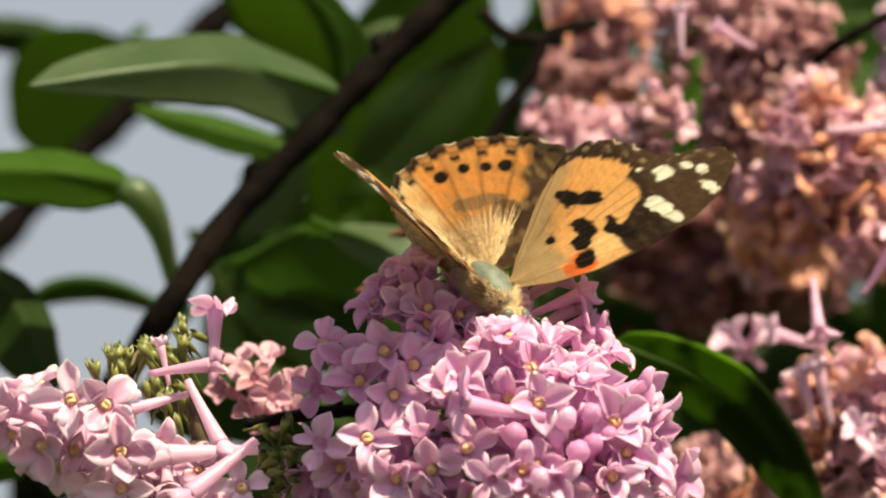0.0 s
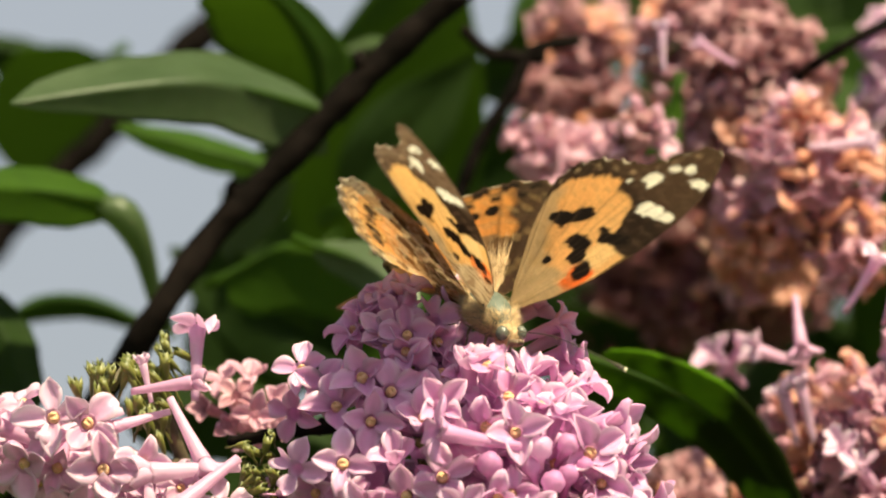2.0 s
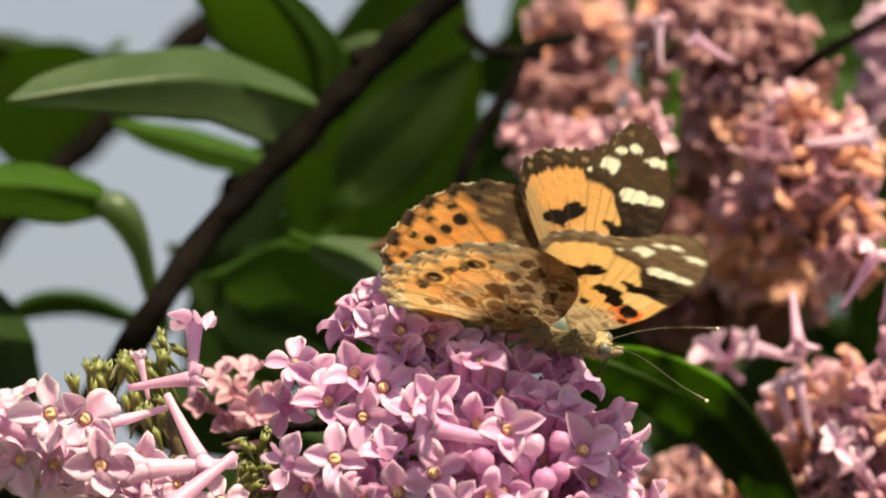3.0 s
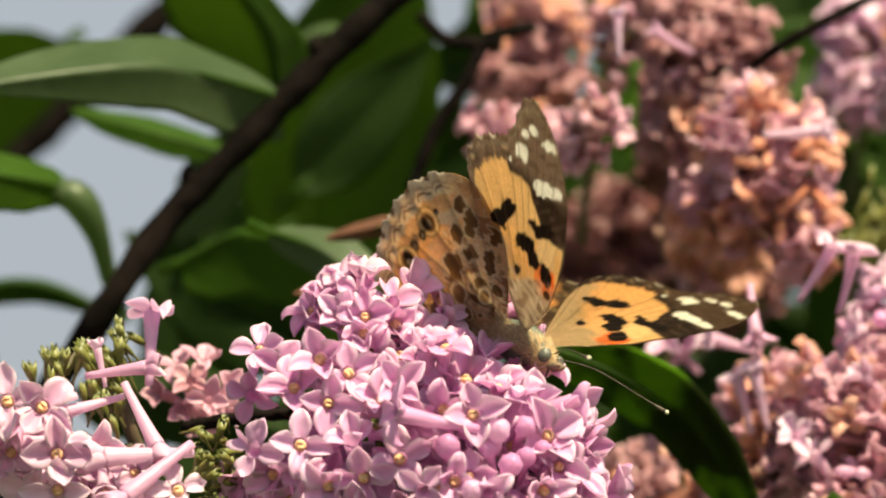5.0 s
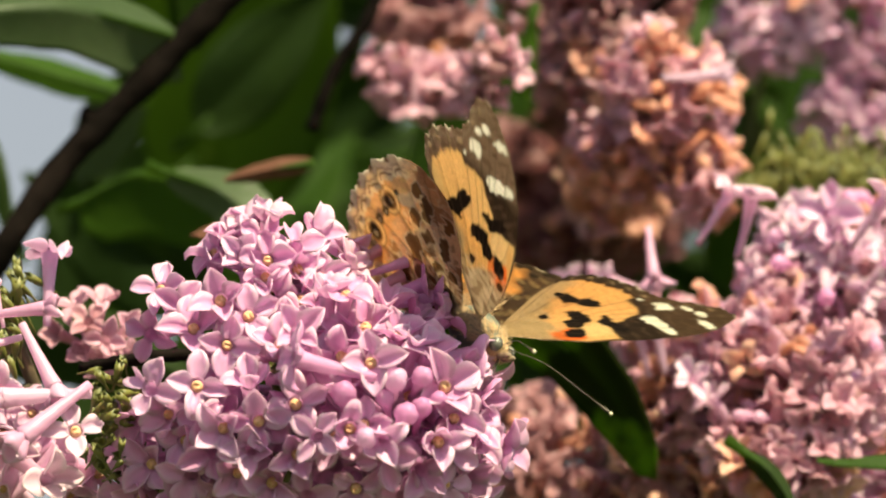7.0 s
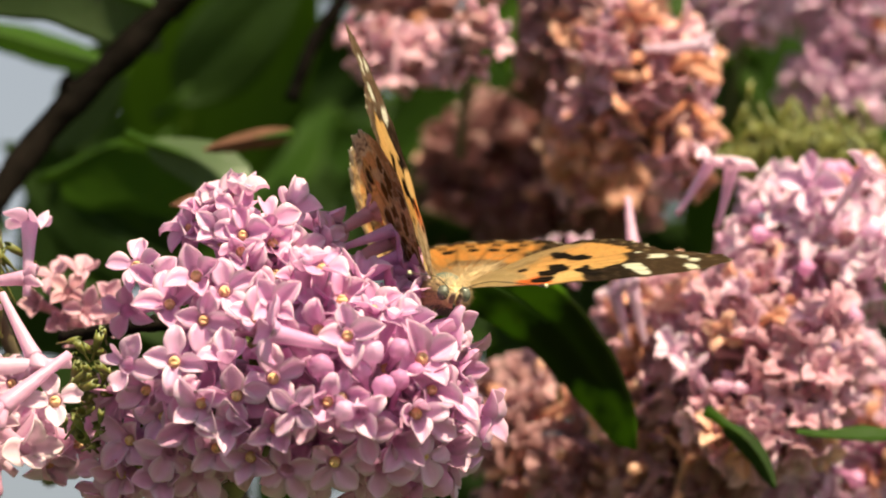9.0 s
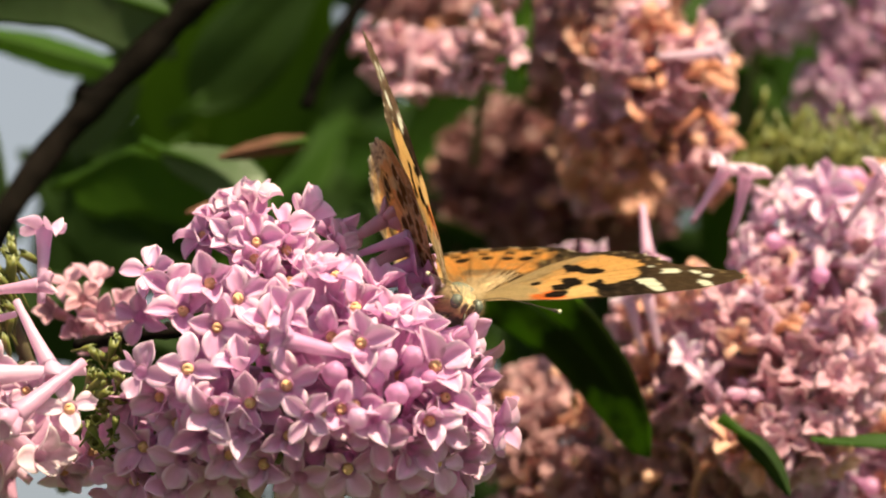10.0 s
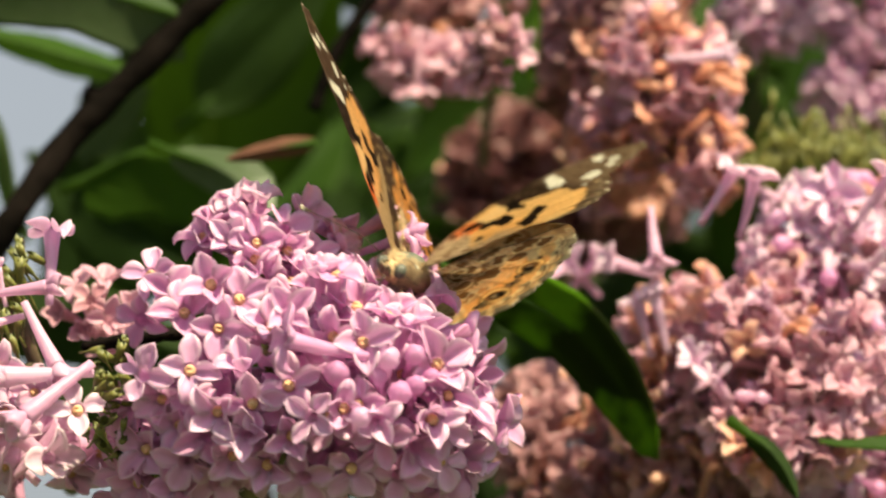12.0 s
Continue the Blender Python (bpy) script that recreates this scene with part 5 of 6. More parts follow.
    for k in (0.24, 0.33, 0.42, 0.50, 0.58, 0.66, 0.74, 0.83):
        vein = np.maximum(vein, np.exp(-(((s - k) * 34 * r) / 0.14) ** 2))
    col = lay(col, (0.50 if under else 0.45) * vein * smooth(0.25, 0.45, r), (0.16, 0.09, 0.05) if under else BROWN)
    return dusted(col, x, y, s, r, 7 + under)


def wing(name, parent, hind, mirror, label):
    """A wing in its own plane: x outward, y forward, its hinge at the origin, a coloured sheet above and one below."""
    ns, nr = 190, 110
    if hind:
        knots = [(q * math.cos(radians(d)), q * math.sin(radians(d)), 0) for d, q in HIND_EDGE]
    else:
        c, s = math.cos(SWEEP), math.sin(SWEEP)
        knots = [(a * c + b * s, a * s - b * c, 0) for a, b in FORE_EDGE]
    rim = np.array([p[:2] for p in curve_points(knots, ns)])
    sv = np.linspace(0, 1, ns)
    sc = 1 + (0.028 if hind else 0.014) * np.abs(np.sin(sv * (52.0 if hind else 56.0))) * smooth(0.30, 0.37, sv) * (1 - smooth(0.82, 0.9, sv))
    sc = sc + 0.006 * (np.sin(sv * 211.0) + np.sin(sv * 347.0 + 1.0) + 0.7 * np.sin(sv * 91.0 + 2.0)) * smooth(0.25, 0.35, sv) * (1 - smooth(0.85, 0.92, sv))
    rim = rim * sc[:, None]
    rv = np.linspace(0.02, 1, nr)
    X = (rv[:, None] * rim[None, :, 0]).ravel()
    Y = (rv[:, None] * rim[None, :, 1]).ravel()
    Sg, Rg = np.tile(sv, nr), np.repeat(rv, ns)
    lines = (0.24, 0.33, 0.42, 0.50, 0.58, 0.66, 0.74, 0.83) if hind else (0.14, 0.22, 0.29, 0.35, 0.42, 0.49, 0.56, 0.64, 0.72, 0.82)
    ridge = sum(np.exp(-(((Sg - k) * 34 * Rg) / 0.25) ** 2) for k in lines) * 0.10
    D = np.hypot(X, Y)
    Z = ridge + 0.7 * np.sin(D * 0.10) + 0.06 * wobble(X, Y, 0.5) + (-0.55 if hind else 0.15) * smooth(0, 5, D)
    verts, colours = [], []
    for under in (False, True):
        z = Z - (0.07 if under else 0.0)
        verts.append(np.stack([-X if mirror else X, Y, z], 1) * MMV)
        colours.append((hind_colours if hind else fore_colours)(X, Y, Sg, Rg, under))
    V, C = np.concatenate(verts), np.clip(np.concatenate(colours), 0, 1)
    i, j = np.meshgrid(np.arange(nr - 1), np.arange(ns - 1), indexing="ij")
    a = (i * ns + j).ravel()
    quad = np.stack([a, a + ns, a + ns + 1, a + 1], 1)
    n = nr * ns
    low = quad[:, ::-1] + n
    j = np.arange(ns - 1) + (nr - 1) * ns
    rimq = np.stack([j, j + n, j + n + 1, j + 1], 1)
    k = np.arange(nr - 1) * ns
    s0 = np.stack([k, k + n, k + ns + n, k + ns], 1)
    s1 = np.stack([k + ns - 1, k + 2 * ns - 1, k + 2 * ns - 1 + n, k + ns - 1 + n], 1)
    faces = np.concatenate([quad, low, rimq, s0, s1])
    if mirror:
        faces = faces[:, ::-1]
    me = bpy.data.meshes.new(name)
    me.from_pydata(V.tolist(), [], faces.tolist())
    at = me.color_attributes.new("scales", "FLOAT_COLOR", "POINT")
    at.data.foreach_set("color", np.concatenate([C, np.ones((len(C), 1))], 1).astype(np.float32).ravel())
    me.materials.append(WING)
    me.shade_smooth()
    return child(name, me, parent, None, label)


def wing_hair(hindwing, mirror, seed):
    """Long golden hairs lying on the inner part of a hindwing."""
    r = random.Random(seed)
    bm = bmesh.new()
    for k in range(760):
        a = radians(r.uniform(-82, 0))
        q0, q1 = r.uniform(0.8, 6.5), r.uniform(2.5, 5.5)
        b = a + radians(r.uniform(-6, 6))
        p = Vector((q0 * math.cos(a), q0 * math.sin(a), 0.7 * math.sin(q0 * 0.10) + r.uniform(-0.2, 0.3))) * MMV
        e = p + Vector((q1 * math.cos(b), q1 * math.sin(b), r.uniform(0.05, 0.4))) * MMV
        w = Vector((-math.sin(b), math.cos(b), 0)) * 0.00003
        pts = [p + w, p - w, p + Vector((0, 0, 0.00006)), e]
        if mirror:
            pts = [Vector((-v.x, v.y, v.z)) for v in pts]
        v = [bm.verts.new(c) for c in pts]
        for f in ((0, 1, 3), (1, 2, 3), (2, 0, 3)):
            bm.faces.new([v[i] for i in f])
    tagged(part("wing_hair", bm, FUR, hindwing, "long golden hair on the hindwing"), kind="stuff")


fly = root("butterfly", (0.00439, -0.00130, 1.69487), "orange butterfly with black and white marked wings on lilac", "butterfly")
FORE_R = wing("forewing", fly, False, False, "orange forewing with black tip and white spots")
FORE_L = wing("forewing", fly, False, True, "orange forewing with black tip and white spots")
HIND_R = wing("hindwing", fly, True, False, "orange hindwing with dark spots, mottled eyespots below")
HIND_L = wing("hindwing", fly, True, True, "orange hindwing with dark spots, mottled eyespots below")


wing_hair(HIND_R, False, 31)
wing_hair(HIND_L, True, 32)


def fuzz(bm, centre, radii, count, length, seed, back=0.0, top=-0.2, crown=2.0):
    """Short hairs on an ellipsoid."""
    r = random.Random(seed)
    for k in range(count):
        n = Vector((r.gauss(0, 1), r.gauss(0, 1), r.gauss(0, 1))).normalized()
        if n.z < top or n.z > crown:
            continue
        p = Vector(centre) + Vector((n.x * radii[0], n.y * radii[1], n.z * radii[2])) * 0.95
        d = (n + Vector((0, -back, 0)) + 0.4 * Vector((r.uniform(-1, 1), r.uniform(-1, 1), r.uniform(-1, 1)))).normalized()
        s = d.orthogonal().normalized() * 0.00004
        q = d.cross(s)
        tipv = bm.verts.new(p + d * length * r.uniform(0.6, 1.2))
        ring = [bm.verts.new(p + v) for v in (s, -0.5 * s + q * 0.87, -0.5 * s - q * 0.87)]
        for i in range(3):
            bm.faces.new((ring[i], ring[(i + 1) % 3], tipv))


bm = bmesh.new()
add_ball(bm, (0, 0.0022, 0.0004), (0.0024, 0.0042, 0.0025), None, 18, 14, 0, lambda t: 1 - 0.08 * t)
part("thorax", bm, FUR_GREEN, fly, "grey-green furry thorax")
bm = bmesh.new()
fuzz(bm, (0, 0.0022, 0.0004), (0.0024, 0.0042, 0.0025), 5200, 0.0014, 3, 1.0, -0.5, 0.55)
part("thorax_hair", bm, FUR, fly, "golden hair on the thorax")
bm = bmesh.new()
add_ball(bm, (0, -0.0085, -0.0004), (0.0016, 0.0072, 0.0017), None, 16, 20, 0, lambda t: (1 - 0.25 * abs(t)) * (1 + 0.03 * math.sin(t * 26)))
part("abdomen", bm, ABDOMEN, fly, "brown ringed abdomen")
bm = bmesh.new()
fuzz(bm, (0, -0.005, -0.0002), (0.0016, 0.005, 0.0017), 400, 0.0013, 5, 1.2)
part("abdomen_hair", bm, FUR, fly, "buff hair at the base of the abdomen")
bm = bmesh.new()
add_ball(bm, (0, 0.0068, -0.0002), (0.0014, 0.0012, 0.0013), None, 14, 10)
fuzz(bm, (0, 0.0068, -0.0002), (0.0014, 0.0012, 0.0013), 420, 0.0008, 7, 0.0, -0.8)
headpart = part("head", bm, FUR, fly, "small buff furry head")
for s in (-1, 1):
    bm = bmesh.new()
    add_ball(bm, (0.0012 * s, 0.0073, 0.0002), (0.00075, 0.0008, 0.0009), None, 12, 10)
    part("eye", bm, EYE, headpart, "grey-green round eye")
    bm = bmesh.new()
    add_ball(bm, (0.0004 * s, 0.0086, -0.0004), (0.00035, 0.0011, 0.00045), Matrix.Rotation(0.5, 3, "X"), 8, 6)
    part("palp", bm, LEG, headpart, "pale upturned palp")
    bm = bmesh.new()
    line = curve_points([(0.0005 * s, 0.0076, 0.0006), (0.003 * s, 0.0115, 0.0016), (0.0062 * s, 0.0162, 0.0014), (0.0078 * s, 0.0196, 0.0012)], 14)
    add_tube(bm, line, [0.00005] * 11 + [0.00010, 0.00021, 0.00018], 6)
    an = part("antenna", bm, ANTENNA, fly, "thin dark antenna")
    bm = bmesh.new()
    add_ball(bm, line[-1], (0.00024, 0.00024, 0.00024), None, 8, 6)
    part("club_tip", bm, CLUB_TIP, an, "cream tip of the antenna")
for s in (-1, 1):
    for k, (y0, y1, y2) in enumerate(((0.0042, 0.0070, 0.0085), (0.0015, 0.0020, 0.0030), (-0.0010, -0.0040, -0.0055))):
        bm = bmesh.new()
        add_tube(bm, curve_points([(0.0010 * s, y0, -0.0012), (0.0018 * s, y1 * 0.75, -0.0020), (0.0020 * s, y2 * 0.65, -0.0032), (0.0020 * s, y2 * 0.60, -0.0044)], 9),
                 [0.00022, 0.00020, 0.00018, 0.00016, 0.00014, 0.00012, 0.00011, 0.00010, 0.00009], 6)
        part("leg", bm, LEG, fly, "thin pale leg")
bm = bmesh.new()
add_tube(bm, curve_points([(0, 0.0078, -0.0010), (0, 0.0080, -0.0024), (0, 0.0074, -0.0040), (0, 0.0066, -0.0054)], 10), [0.00016] * 10, 6)
part("proboscis", bm, ANTENNA, fly, "thin dark feeding tube")


def motions():
    walk(main.ob, [
        (0, pose(-0.00541, 0.01491, 1.66574, 0, -0.000, 0)),
        (0.5, pose(-0.00627, 0.01491, 1.66511, 0, 0.703, 0)),
        (1, pose(-0.00561, 0.01491, 1.66507, 0, 0.527, 0)),
        (1.5, pose(-0.00571, 0.01491, 1.66562, 0, 0.145, 0)),
        (2, pose(-0.00646, 0.01491, 1.66474, 0, 1.347, 0)),
        (2.5, pose(-0.00586, 0.01491, 1.66520, 0, 1.079, 0)),
        (3, pose(-0.00714, 0.01491, 1.66485, 0, 1.909, 0)),
        (5, pose(-0.00605, 0.01491, 1.66520, 0, 1.338, 0)),
        (5.5, pose(-0.00567, 0.01491, 1.66547, 0, -0.462, 0)),
        (6, pose(-0.00708, 0.01491, 1.66509, 0, 3.329, 0)),
        (6.5, pose(-0.00697, 0.01491, 1.66487, 0, 3.776, 0)),
        (7, pose(-0.00662, 0.01491, 1.66518, 0, 3.506, 0)),
        (9, pose(-0.00667, 0.01491, 1.66458, 0, 2.519, 0)),
        (9.5, pose(-0.00678, 0.01491, 1.66452, 0, 2.897, 0)),
        (10, pose(-0.00682, 0.01491, 1.66462, 0, 2.621, 0)),
        (10.5, pose(-0.00653, 0.01491, 1.66416, 0, 2.764, 0)),
        (11, pose(-0.00754, 0.01491, 1.66440, 0, 3.017, 0)),
        (11.5, pose(-0.00570, 0.01491, 1.66420, 0, 2.668, 0)),
        (12, pose(-0.00729, 0.01491, 1.66468, 0, 1.785, 0)),
    ])
    walk(fly, [
        (0, pose(0.00376, 0.00347, 1.69684, -39.89, 7.29, -136.14)),
        (0.5, pose(0.00364, 0.00373, 1.69503, -43.40, 2.35, -136.71)),
        (1, pose(0.00413, 0.00375, 1.69491, -41.96, -6.60, -129.73)),
        (1.5, pose(0.00383, 0.00362, 1.69579, -40.89, -12.35, -126.55)),
        (2, pose(0.00615, 0.00355, 1.69563, -30.36, 3.64, -148.60)),
        (2.2, pose(0.00368, 0.00335, 1.69771, -0.78, 11.54, -119.41)),
        (2.4, pose(0.00368, 0.00335, 1.69771, -0.78, 11.54, -119.41)),
        (2.5, pose(0.00881, 0.00343, 1.69711, -2.49, 44.00, -91.32)),
        (3, pose(0.01357, 0.00393, 1.69294, -18.57, 38.77, -97.73)),
        (3.2, pose(0.01363, 0.00380, 1.69453, -17.15, 27.07, -107.29)),
        (4.8, pose(0.01558, 0.00434, 1.69066, -49.22, -19.41, -82.56)),
        (5, pose(0.01442, 0.00434, 1.69059, -24.20, -17.08, -127.50)),
        (5.5, pose(0.01740, 0.00481, 1.68772, -28.59, -2.86, -114.91)),
        (6, pose(0.01713, 0.00444, 1.68907, -27.11, -3.50, -131.26)),
        (6.2, pose(0.01714, 0.00454, 1.68927, -12.26, -15.78, -137.27)),
        (6.5, pose(0.01775, 0.00445, 1.68904, -15.99, -21.58, -133.30)),
        (6.8, pose(0.01838, 0.00469, 1.68819, -15.99, -5.47, -133.68)),
        (7, pose(0.02095, 0.00489, 1.68580, -29.25, -20.89, -128.01)),
        (7.2, pose(0.02134, 0.00514, 1.68496, -30.81, -9.75, -126.54)),
        (8.8, pose(0.02106, 0.00488, 1.68682, -13.48, -6.73, -158.71)),
        (9, pose(0.02073, 0.00492, 1.68553, -4.11, -3.40, -168.87)),
        (9.5, pose(0.02061, 0.00496, 1.68545, -8.55, -18.39, -168.16)),
        (10, pose(0.02041, 0.00512, 1.68535, -5.38, -13.78, -167.10)),
        (10.5, pose(0.02049, 0.00478, 1.68499, -3.01, -18.11, -168.94)),
        (10.7, pose(0.01955, 0.00481, 1.68733, -4.13, -29.43, -154.16)),
        (11, pose(0.01730, 0.00461, 1.68727, -27.16, -25.94, -174.84)),
        (11.5, pose(0.01814, 0.00451, 1.68759, -34.40, -26.54, -175.89)),
        (12, pose(0.01489, 0.00448, 1.68856, 4.37, -27.80, 158.01)),
    ])
    walk(FORE_R, [
        (0, pose(0.0016, 0.0034, 0.0012, 15.28, -24.88, -33.00)),
        (0.5, pose(0.0016, 0.0034, 0.0012, 19.10, -31.58, -33.48)),
        (1, pose(0.0016, 0.0034, 0.0012, 10.87, -20.30, -28.98)),
        (1.5, pose(0.0016, 0.0034, 0.0012, 6.04, -14.22, -23.29)),
        (2, pose(0.0016, 0.0034, 0.0012, 19.92, -47.73, -16.86)),
        (2.2, pose(0.0016, 0.0034, 0.0012, 5.82, -35.00, -10.07)),
        (2.4, pose(0.0016, 0.0034, 0.0012, 5.82, -35.00, -10.07)),
        (2.5, pose(0.0016, 0.0034, 0.0012, 16.74, -38.13, -29.58)),
        (3, pose(0.0016, 0.0034, 0.0012, 3.49, -59.60, -5.64)),
        (3.2, pose(0.0016, 0.0034, 0.0012, -13.71, -30.87, 25.43)),
        (4.8, pose(0.0016, 0.0034, 0.0012, -2.12, 14.75, -8.27)),
        (5, pose(0.0016, 0.0034, 0.0012, 9.30, -44.58, -16.69)),
        (5.5, pose(0.0016, 0.0034, 0.0012, 11.08, -54.08, -17.73)),
        (6, pose(0.0016, 0.0034, 0.0012, 13.85, -59.39, -15.41)),
        (6.2, pose(0.0016, 0.0034, 0.0012, 14.33, -51.94, -17.98)),
        (6.5, pose(0.0016, 0.0034, 0.0012, 5.78, -29.46, -7.43)),
        (6.8, pose(0.0016, 0.0034, 0.0012, 16.71, -65.42, -18.27)),
        (7, pose(0.0016, 0.0034, 0.0012, 7.50, -38.12, -13.39)),
        (7.2, pose(0.0016, 0.0034, 0.0012, 13.48, -53.42, -16.62)),
        (8.8, pose(0.0016, 0.0034, 0.0012, 26.67, -46.73, -34.60)),
        (9, pose(0.0016, 0.0034, 0.0012, 30.49, -61.72, -39.40)),
        (9.5, pose(0.0016, 0.0034, 0.0012, 26.67, -45.81, -38.71)),
        (10, pose(0.0016, 0.0034, 0.0012, 22.86, -52.88, -35.99)),
        (10.5, pose(0.0016, 0.0034, 0.0012, 16.14, -51.58, -32.11)),
        (10.7, pose(0.0016, 0.0034, 0.0012, 14.07, -39.63, -21.45)),
        (11, pose(0.0016, 0.0034, 0.0012, 8.19, -42.03, -16.47)),
        (11.5, pose(0.0016, 0.0034, 0.0012, 7.58, -42.46, -15.27)),
        (12, pose(0.0016, 0.0034, 0.0012, 12.73, -40.20, -10.54)),
    ])
    walk(HIND_R, [
        (0, pose(0.0016, 0.0004, 0.0012, 14.55, -25.29, -31.28)),
        (0.5, pose(0.0016, 0.0004, 0.0012, 19.08, -31.59, -33.44)),
        (1, pose(0.0016, 0.0004, 0.0012, 11.23, -20.11, -30.00)),
        (1.5, pose(0.0016, 0.0004, 0.0012, 7.38, -13.58, -28.88)),
        (2, pose(0.0016, 0.0004, 0.0012, 33.95, -31.13, -40.25)),
        (2.2, pose(0.0016, 0.0004, 0.0012, 20.06, -29.82, -36.29)),
        (2.4, pose(0.0016, 0.0004, 0.0012, 20.06, -29.82, -36.29)),
        (2.5, pose(0.0016, 0.0004, 0.0012, 24.32, -36.96, -38.36)),
        (3, pose(0.0016, 0.0004, 0.0012, 41.79, -48.47, -44.23)),
        (3.2, pose(0.0016, 0.0004, 0.0012, 17.26, -29.16, -32.52)),
        (4.8, pose(0.0016, 0.0004, 0.0012, -6.93, 13.22, -27.99)),
        (5, pose(0.0016, 0.0004, 0.0012, 42.48, -32.73, -51.75)),
        (5.5, pose(0.0016, 0.0004, 0.0012, 44.79, -41.97, -53.75)),
        (6, pose(0.0016, 0.0004, 0.0012, 53.63, -43.11, -56.09)),
        (6.2, pose(0.0016, 0.0004, 0.0012, 35.51, -42.80, -46.40)),
        (6.5, pose(0.0016, 0.0004, 0.0012, 24.52, -23.53, -41.87)),
        (6.8, pose(0.0016, 0.0004, 0.0012, 51.87, -49.81, -59.05)),
        (7, pose(0.0016, 0.0004, 0.0012, 28.78, -27.82, -43.66)),
        (7.2, pose(0.0016, 0.0004, 0.0012, 36.42, -43.93, -46.77)),
        (8.8, pose(0.0016, 0.0004, 0.0012, 33.32, -42.87, -44.02)),
        (9, pose(0.0016, 0.0004, 0.0012, 27.11, -60.06, -27.42)),
        (9.5, pose(0.0016, 0.0004, 0.0012, 23.86, -44.69, -25.13)),
        (10, pose(0.0016, 0.0004, 0.0012, 22.28, -50.52, -27.19)),
        (10.5, pose(0.0016, 0.0004, 0.0012, 18.38, -48.98, -22.64)),
        (10.7, pose(0.0016, 0.0004, 0.0012, 28.50, -31.78, -45.88)),
        (11, pose(0.0016, 0.0004, 0.0012, 23.25, -37.48, -37.71)),
        (11.5, pose(0.0016, 0.0004, 0.0012, 32.70, -28.65, -43.26)),
        (12, pose(0.0016, 0.0004, 0.0012, 25.47, -35.47, -34.96)),
    ])
    walk(FORE_L, [
        (0, pose(-0.0016, 0.0034, 0.0012, 11.78, 36.87, 19.16)),
        (0.5, pose(-0.0016, 0.0034, 0.0012, 10.56, 36.17, 17.54)),
        (1, pose(-0.0016, 0.0034, 0.0012, 15.74, 46.19, 21.33)),
        (1.5, pose(-0.0016, 0.0034, 0.0012, 20.52, 53.83, 24.88)),
        (2, pose(-0.0016, 0.0034, 0.0012, 10.81, 38.73, 26.09)),
        (2.2, pose(-0.0016, 0.0034, 0.0012, 8.29, 35.72, 14.02)),
        (2.4, pose(-0.0016, 0.0034, 0.0012, 8.29, 35.72, 14.02)),
        (2.5, pose(-0.0016, 0.0034, 0.0012, 5.54, 70.68, 6.48)),
        (3, pose(-0.0016, 0.0034, 0.0012, -1.53, 20.90, 14.31)),
        (3.2, pose(-0.0016, 0.0034, 0.0012, 8.62, 30.27, 16.73)),
        (4.8, pose(-0.0016, 0.0034, 0.0012, 7.69, 72.11, 8.08)),
        (5, pose(-0.0016, 0.0034, 0.0012, 6.51, 35.59, 17.73)),
        (5.5, pose(-0.0016, 0.0034, 0.0012, 3.53, 17.00, 7.32)),
        (6, pose(-0.0016, 0.0034, 0.0012, 0.27, 18.46, 13.01)),
        (6.2, pose(-0.0016, 0.0034, 0.0012, 5.42, 25.63, 12.37)),
        (6.5, pose(-0.0016, 0.0034, 0.0012, 3.88, 33.96, 13.40)),
        (6.8, pose(-0.0016, 0.0034, 0.0012, 7.16, 35.52, 12.20)),
        (7, pose(-0.0016, 0.0034, 0.0012, 5.45, 37.44, 11.79)),
        (7.2, pose(-0.0016, 0.0034, 0.0012, 3.81, 25.97, 8.65)),
        (8.8, pose(-0.0016, 0.0034, 0.0012, 5.36, 16.08, 18.73)),
        (9, pose(-0.0016, 0.0034, 0.0012, -14.12, 16.26, 12.28)),
        (9.5, pose(-0.0016, 0.0034, 0.0012, -6.62, 28.78, 18.02)),
        (10, pose(-0.0016, 0.0034, 0.0012, -12.04, 26.02, 13.75)),
        (10.5, pose(-0.0016, 0.0034, 0.0012, -13.14, 30.33, 12.92)),
        (10.7, pose(-0.0016, 0.0034, 0.0012, 12.37, 49.57, 16.08)),
        (11, pose(-0.0016, 0.0034, 0.0012, 10.81, 42.05, 19.84)),
        (11.5, pose(-0.0016, 0.0034, 0.0012, 9.94, 44.39, 24.56)),
        (12, pose(-0.0016, 0.0034, 0.0012, 13.39, 51.48, 19.29)),
    ])
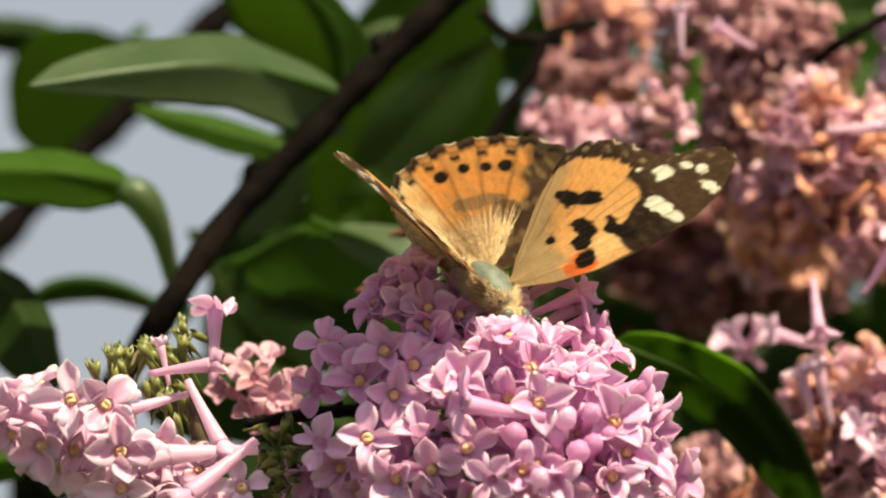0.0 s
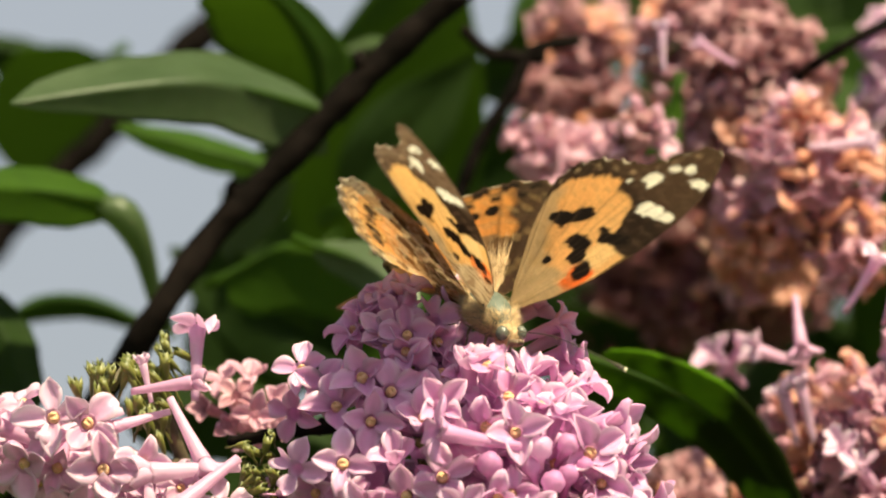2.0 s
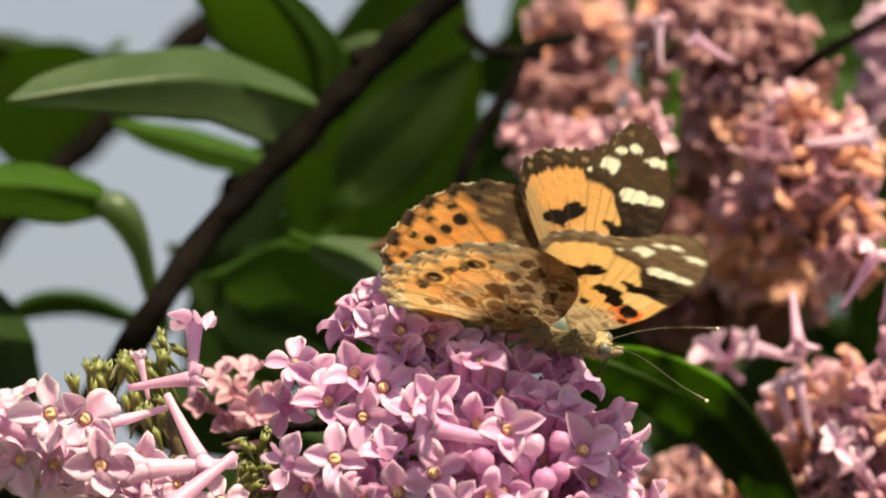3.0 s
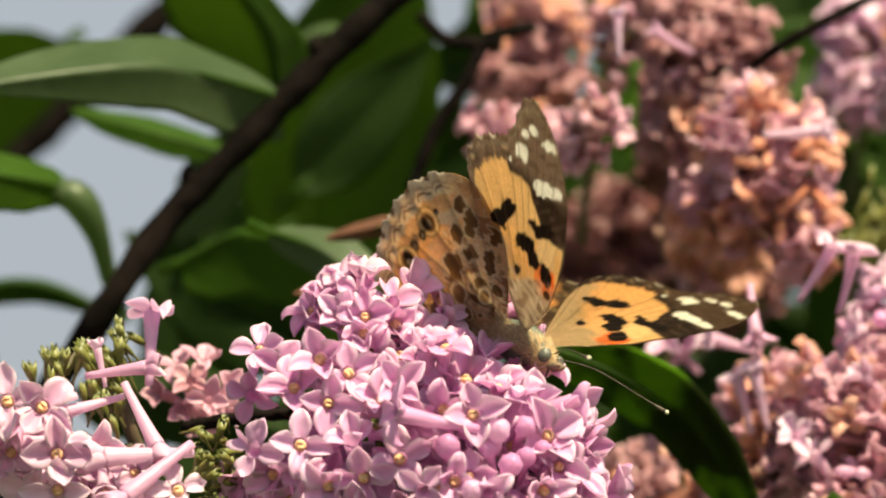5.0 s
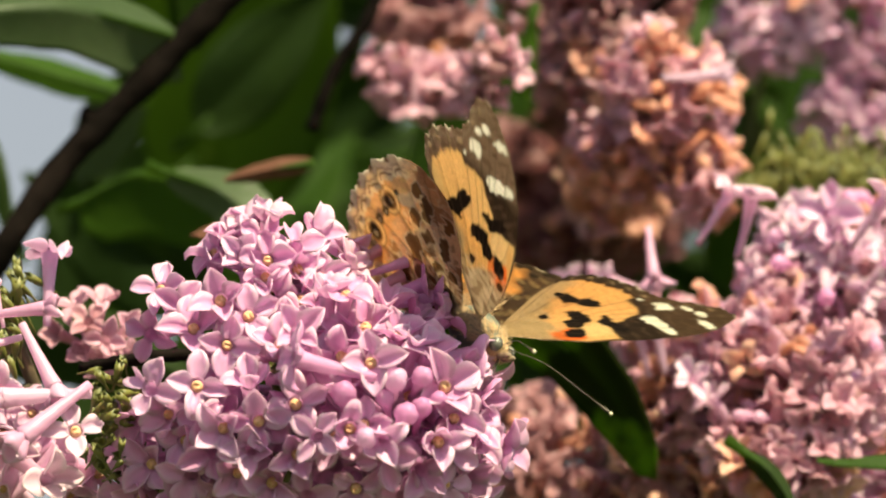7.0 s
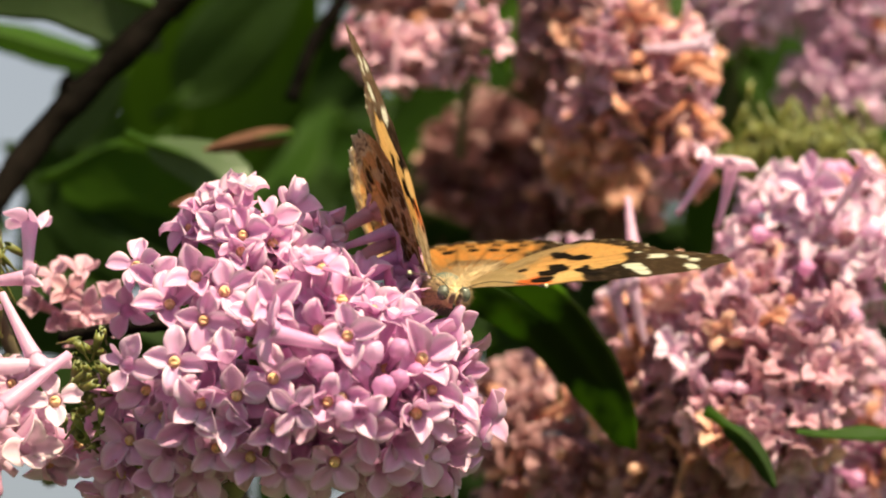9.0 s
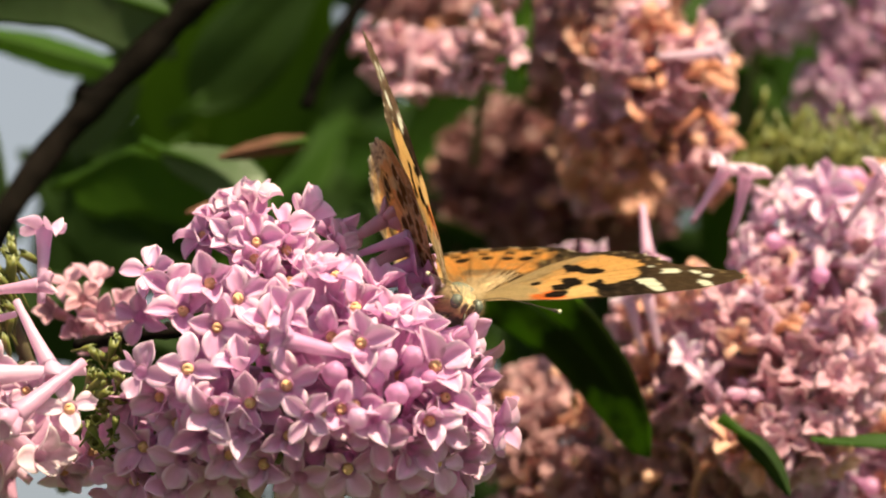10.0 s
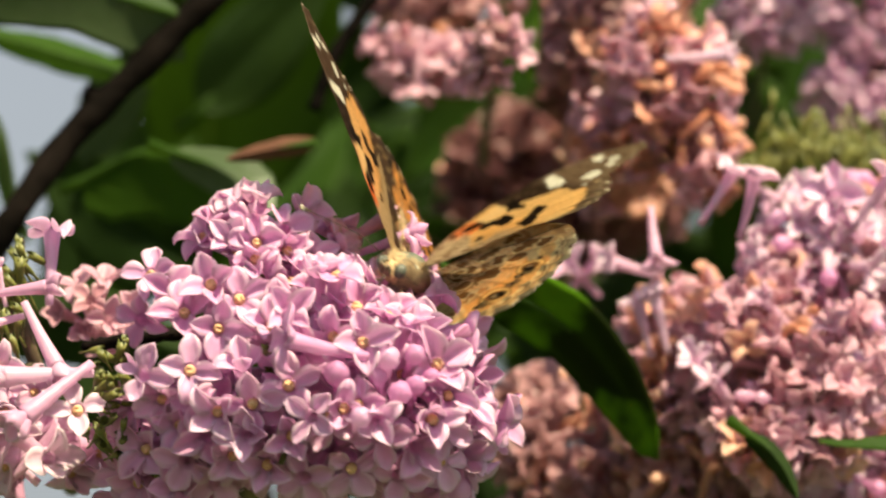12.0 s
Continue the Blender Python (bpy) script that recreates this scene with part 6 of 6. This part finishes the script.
    walk(HIND_L, [
        (0, pose(-0.0016, 0.0004, 0.0012, 22.51, 32.03, 38.01)),
        (0.5, pose(-0.0016, 0.0004, 0.0012, 20.60, 32.02, 35.34)),
        (1, pose(-0.0016, 0.0004, 0.0012, 28.87, 40.46, 40.35)),
        (1.5, pose(-0.0016, 0.0004, 0.0012, 36.05, 46.87, 44.93)),
        (2, pose(-0.0016, 0.0004, 0.0012, 28.06, 27.37, 50.89)),
        (2.2, pose(-0.0016, 0.0004, 0.0012, 19.19, 31.72, 33.50)),
        (2.4, pose(-0.0016, 0.0004, 0.0012, 19.19, 31.72, 33.50)),
        (2.5, pose(-0.0016, 0.0004, 0.0012, 57.15, 62.92, 64.93)),
        (3, pose(-0.0016, 0.0004, 0.0012, 11.80, 16.12, 36.71)),
        (3.2, pose(-0.0016, 0.0004, 0.0012, 19.04, 25.40, 38.83)),
        (4.8, pose(-0.0016, 0.0004, 0.0012, 53.64, 59.11, 57.72)),
        (5, pose(-0.0016, 0.0004, 0.0012, 15.61, 30.60, 32.91)),
        (5.5, pose(-0.0016, 0.0004, 0.0012, 8.52, 13.94, 32.01)),
        (6, pose(-0.0016, 0.0004, 0.0012, 7.41, 16.08, 32.02)),
        (6.2, pose(-0.0016, 0.0004, 0.0012, 12.99, 22.91, 30.64)),
        (6.5, pose(-0.0016, 0.0004, 0.0012, 18.04, 30.55, 35.23)),
        (6.8, pose(-0.0016, 0.0004, 0.0012, 18.92, 31.38, 33.36)),
        (7, pose(-0.0016, 0.0004, 0.0012, 18.64, 32.35, 34.00)),
        (7.2, pose(-0.0016, 0.0004, 0.0012, 13.03, 22.97, 30.66)),
        (8.8, pose(-0.0016, 0.0004, 0.0012, 8.13, 14.90, 29.07)),
        (9, pose(-0.0016, 0.0004, 0.0012, -4.75, 20.90, 35.93)),
        (9.5, pose(-0.0016, 0.0004, 0.0012, 7.34, 29.47, 43.70)),
        (10, pose(-0.0016, 0.0004, 0.0012, 1.97, 30.08, 38.10)),
        (10.5, pose(-0.0016, 0.0004, 0.0012, 2.68, 33.97, 39.96)),
        (10.7, pose(-0.0016, 0.0004, 0.0012, 29.83, 43.10, 40.01)),
        (11, pose(-0.0016, 0.0004, 0.0012, 31.45, 30.29, 53.03)),
        (11.5, pose(-0.0016, 0.0004, 0.0012, 34.93, 31.64, 58.82)),
        (12, pose(-0.0016, 0.0004, 0.0012, 45.79, 34.92, 56.66)),
    ])


motions()
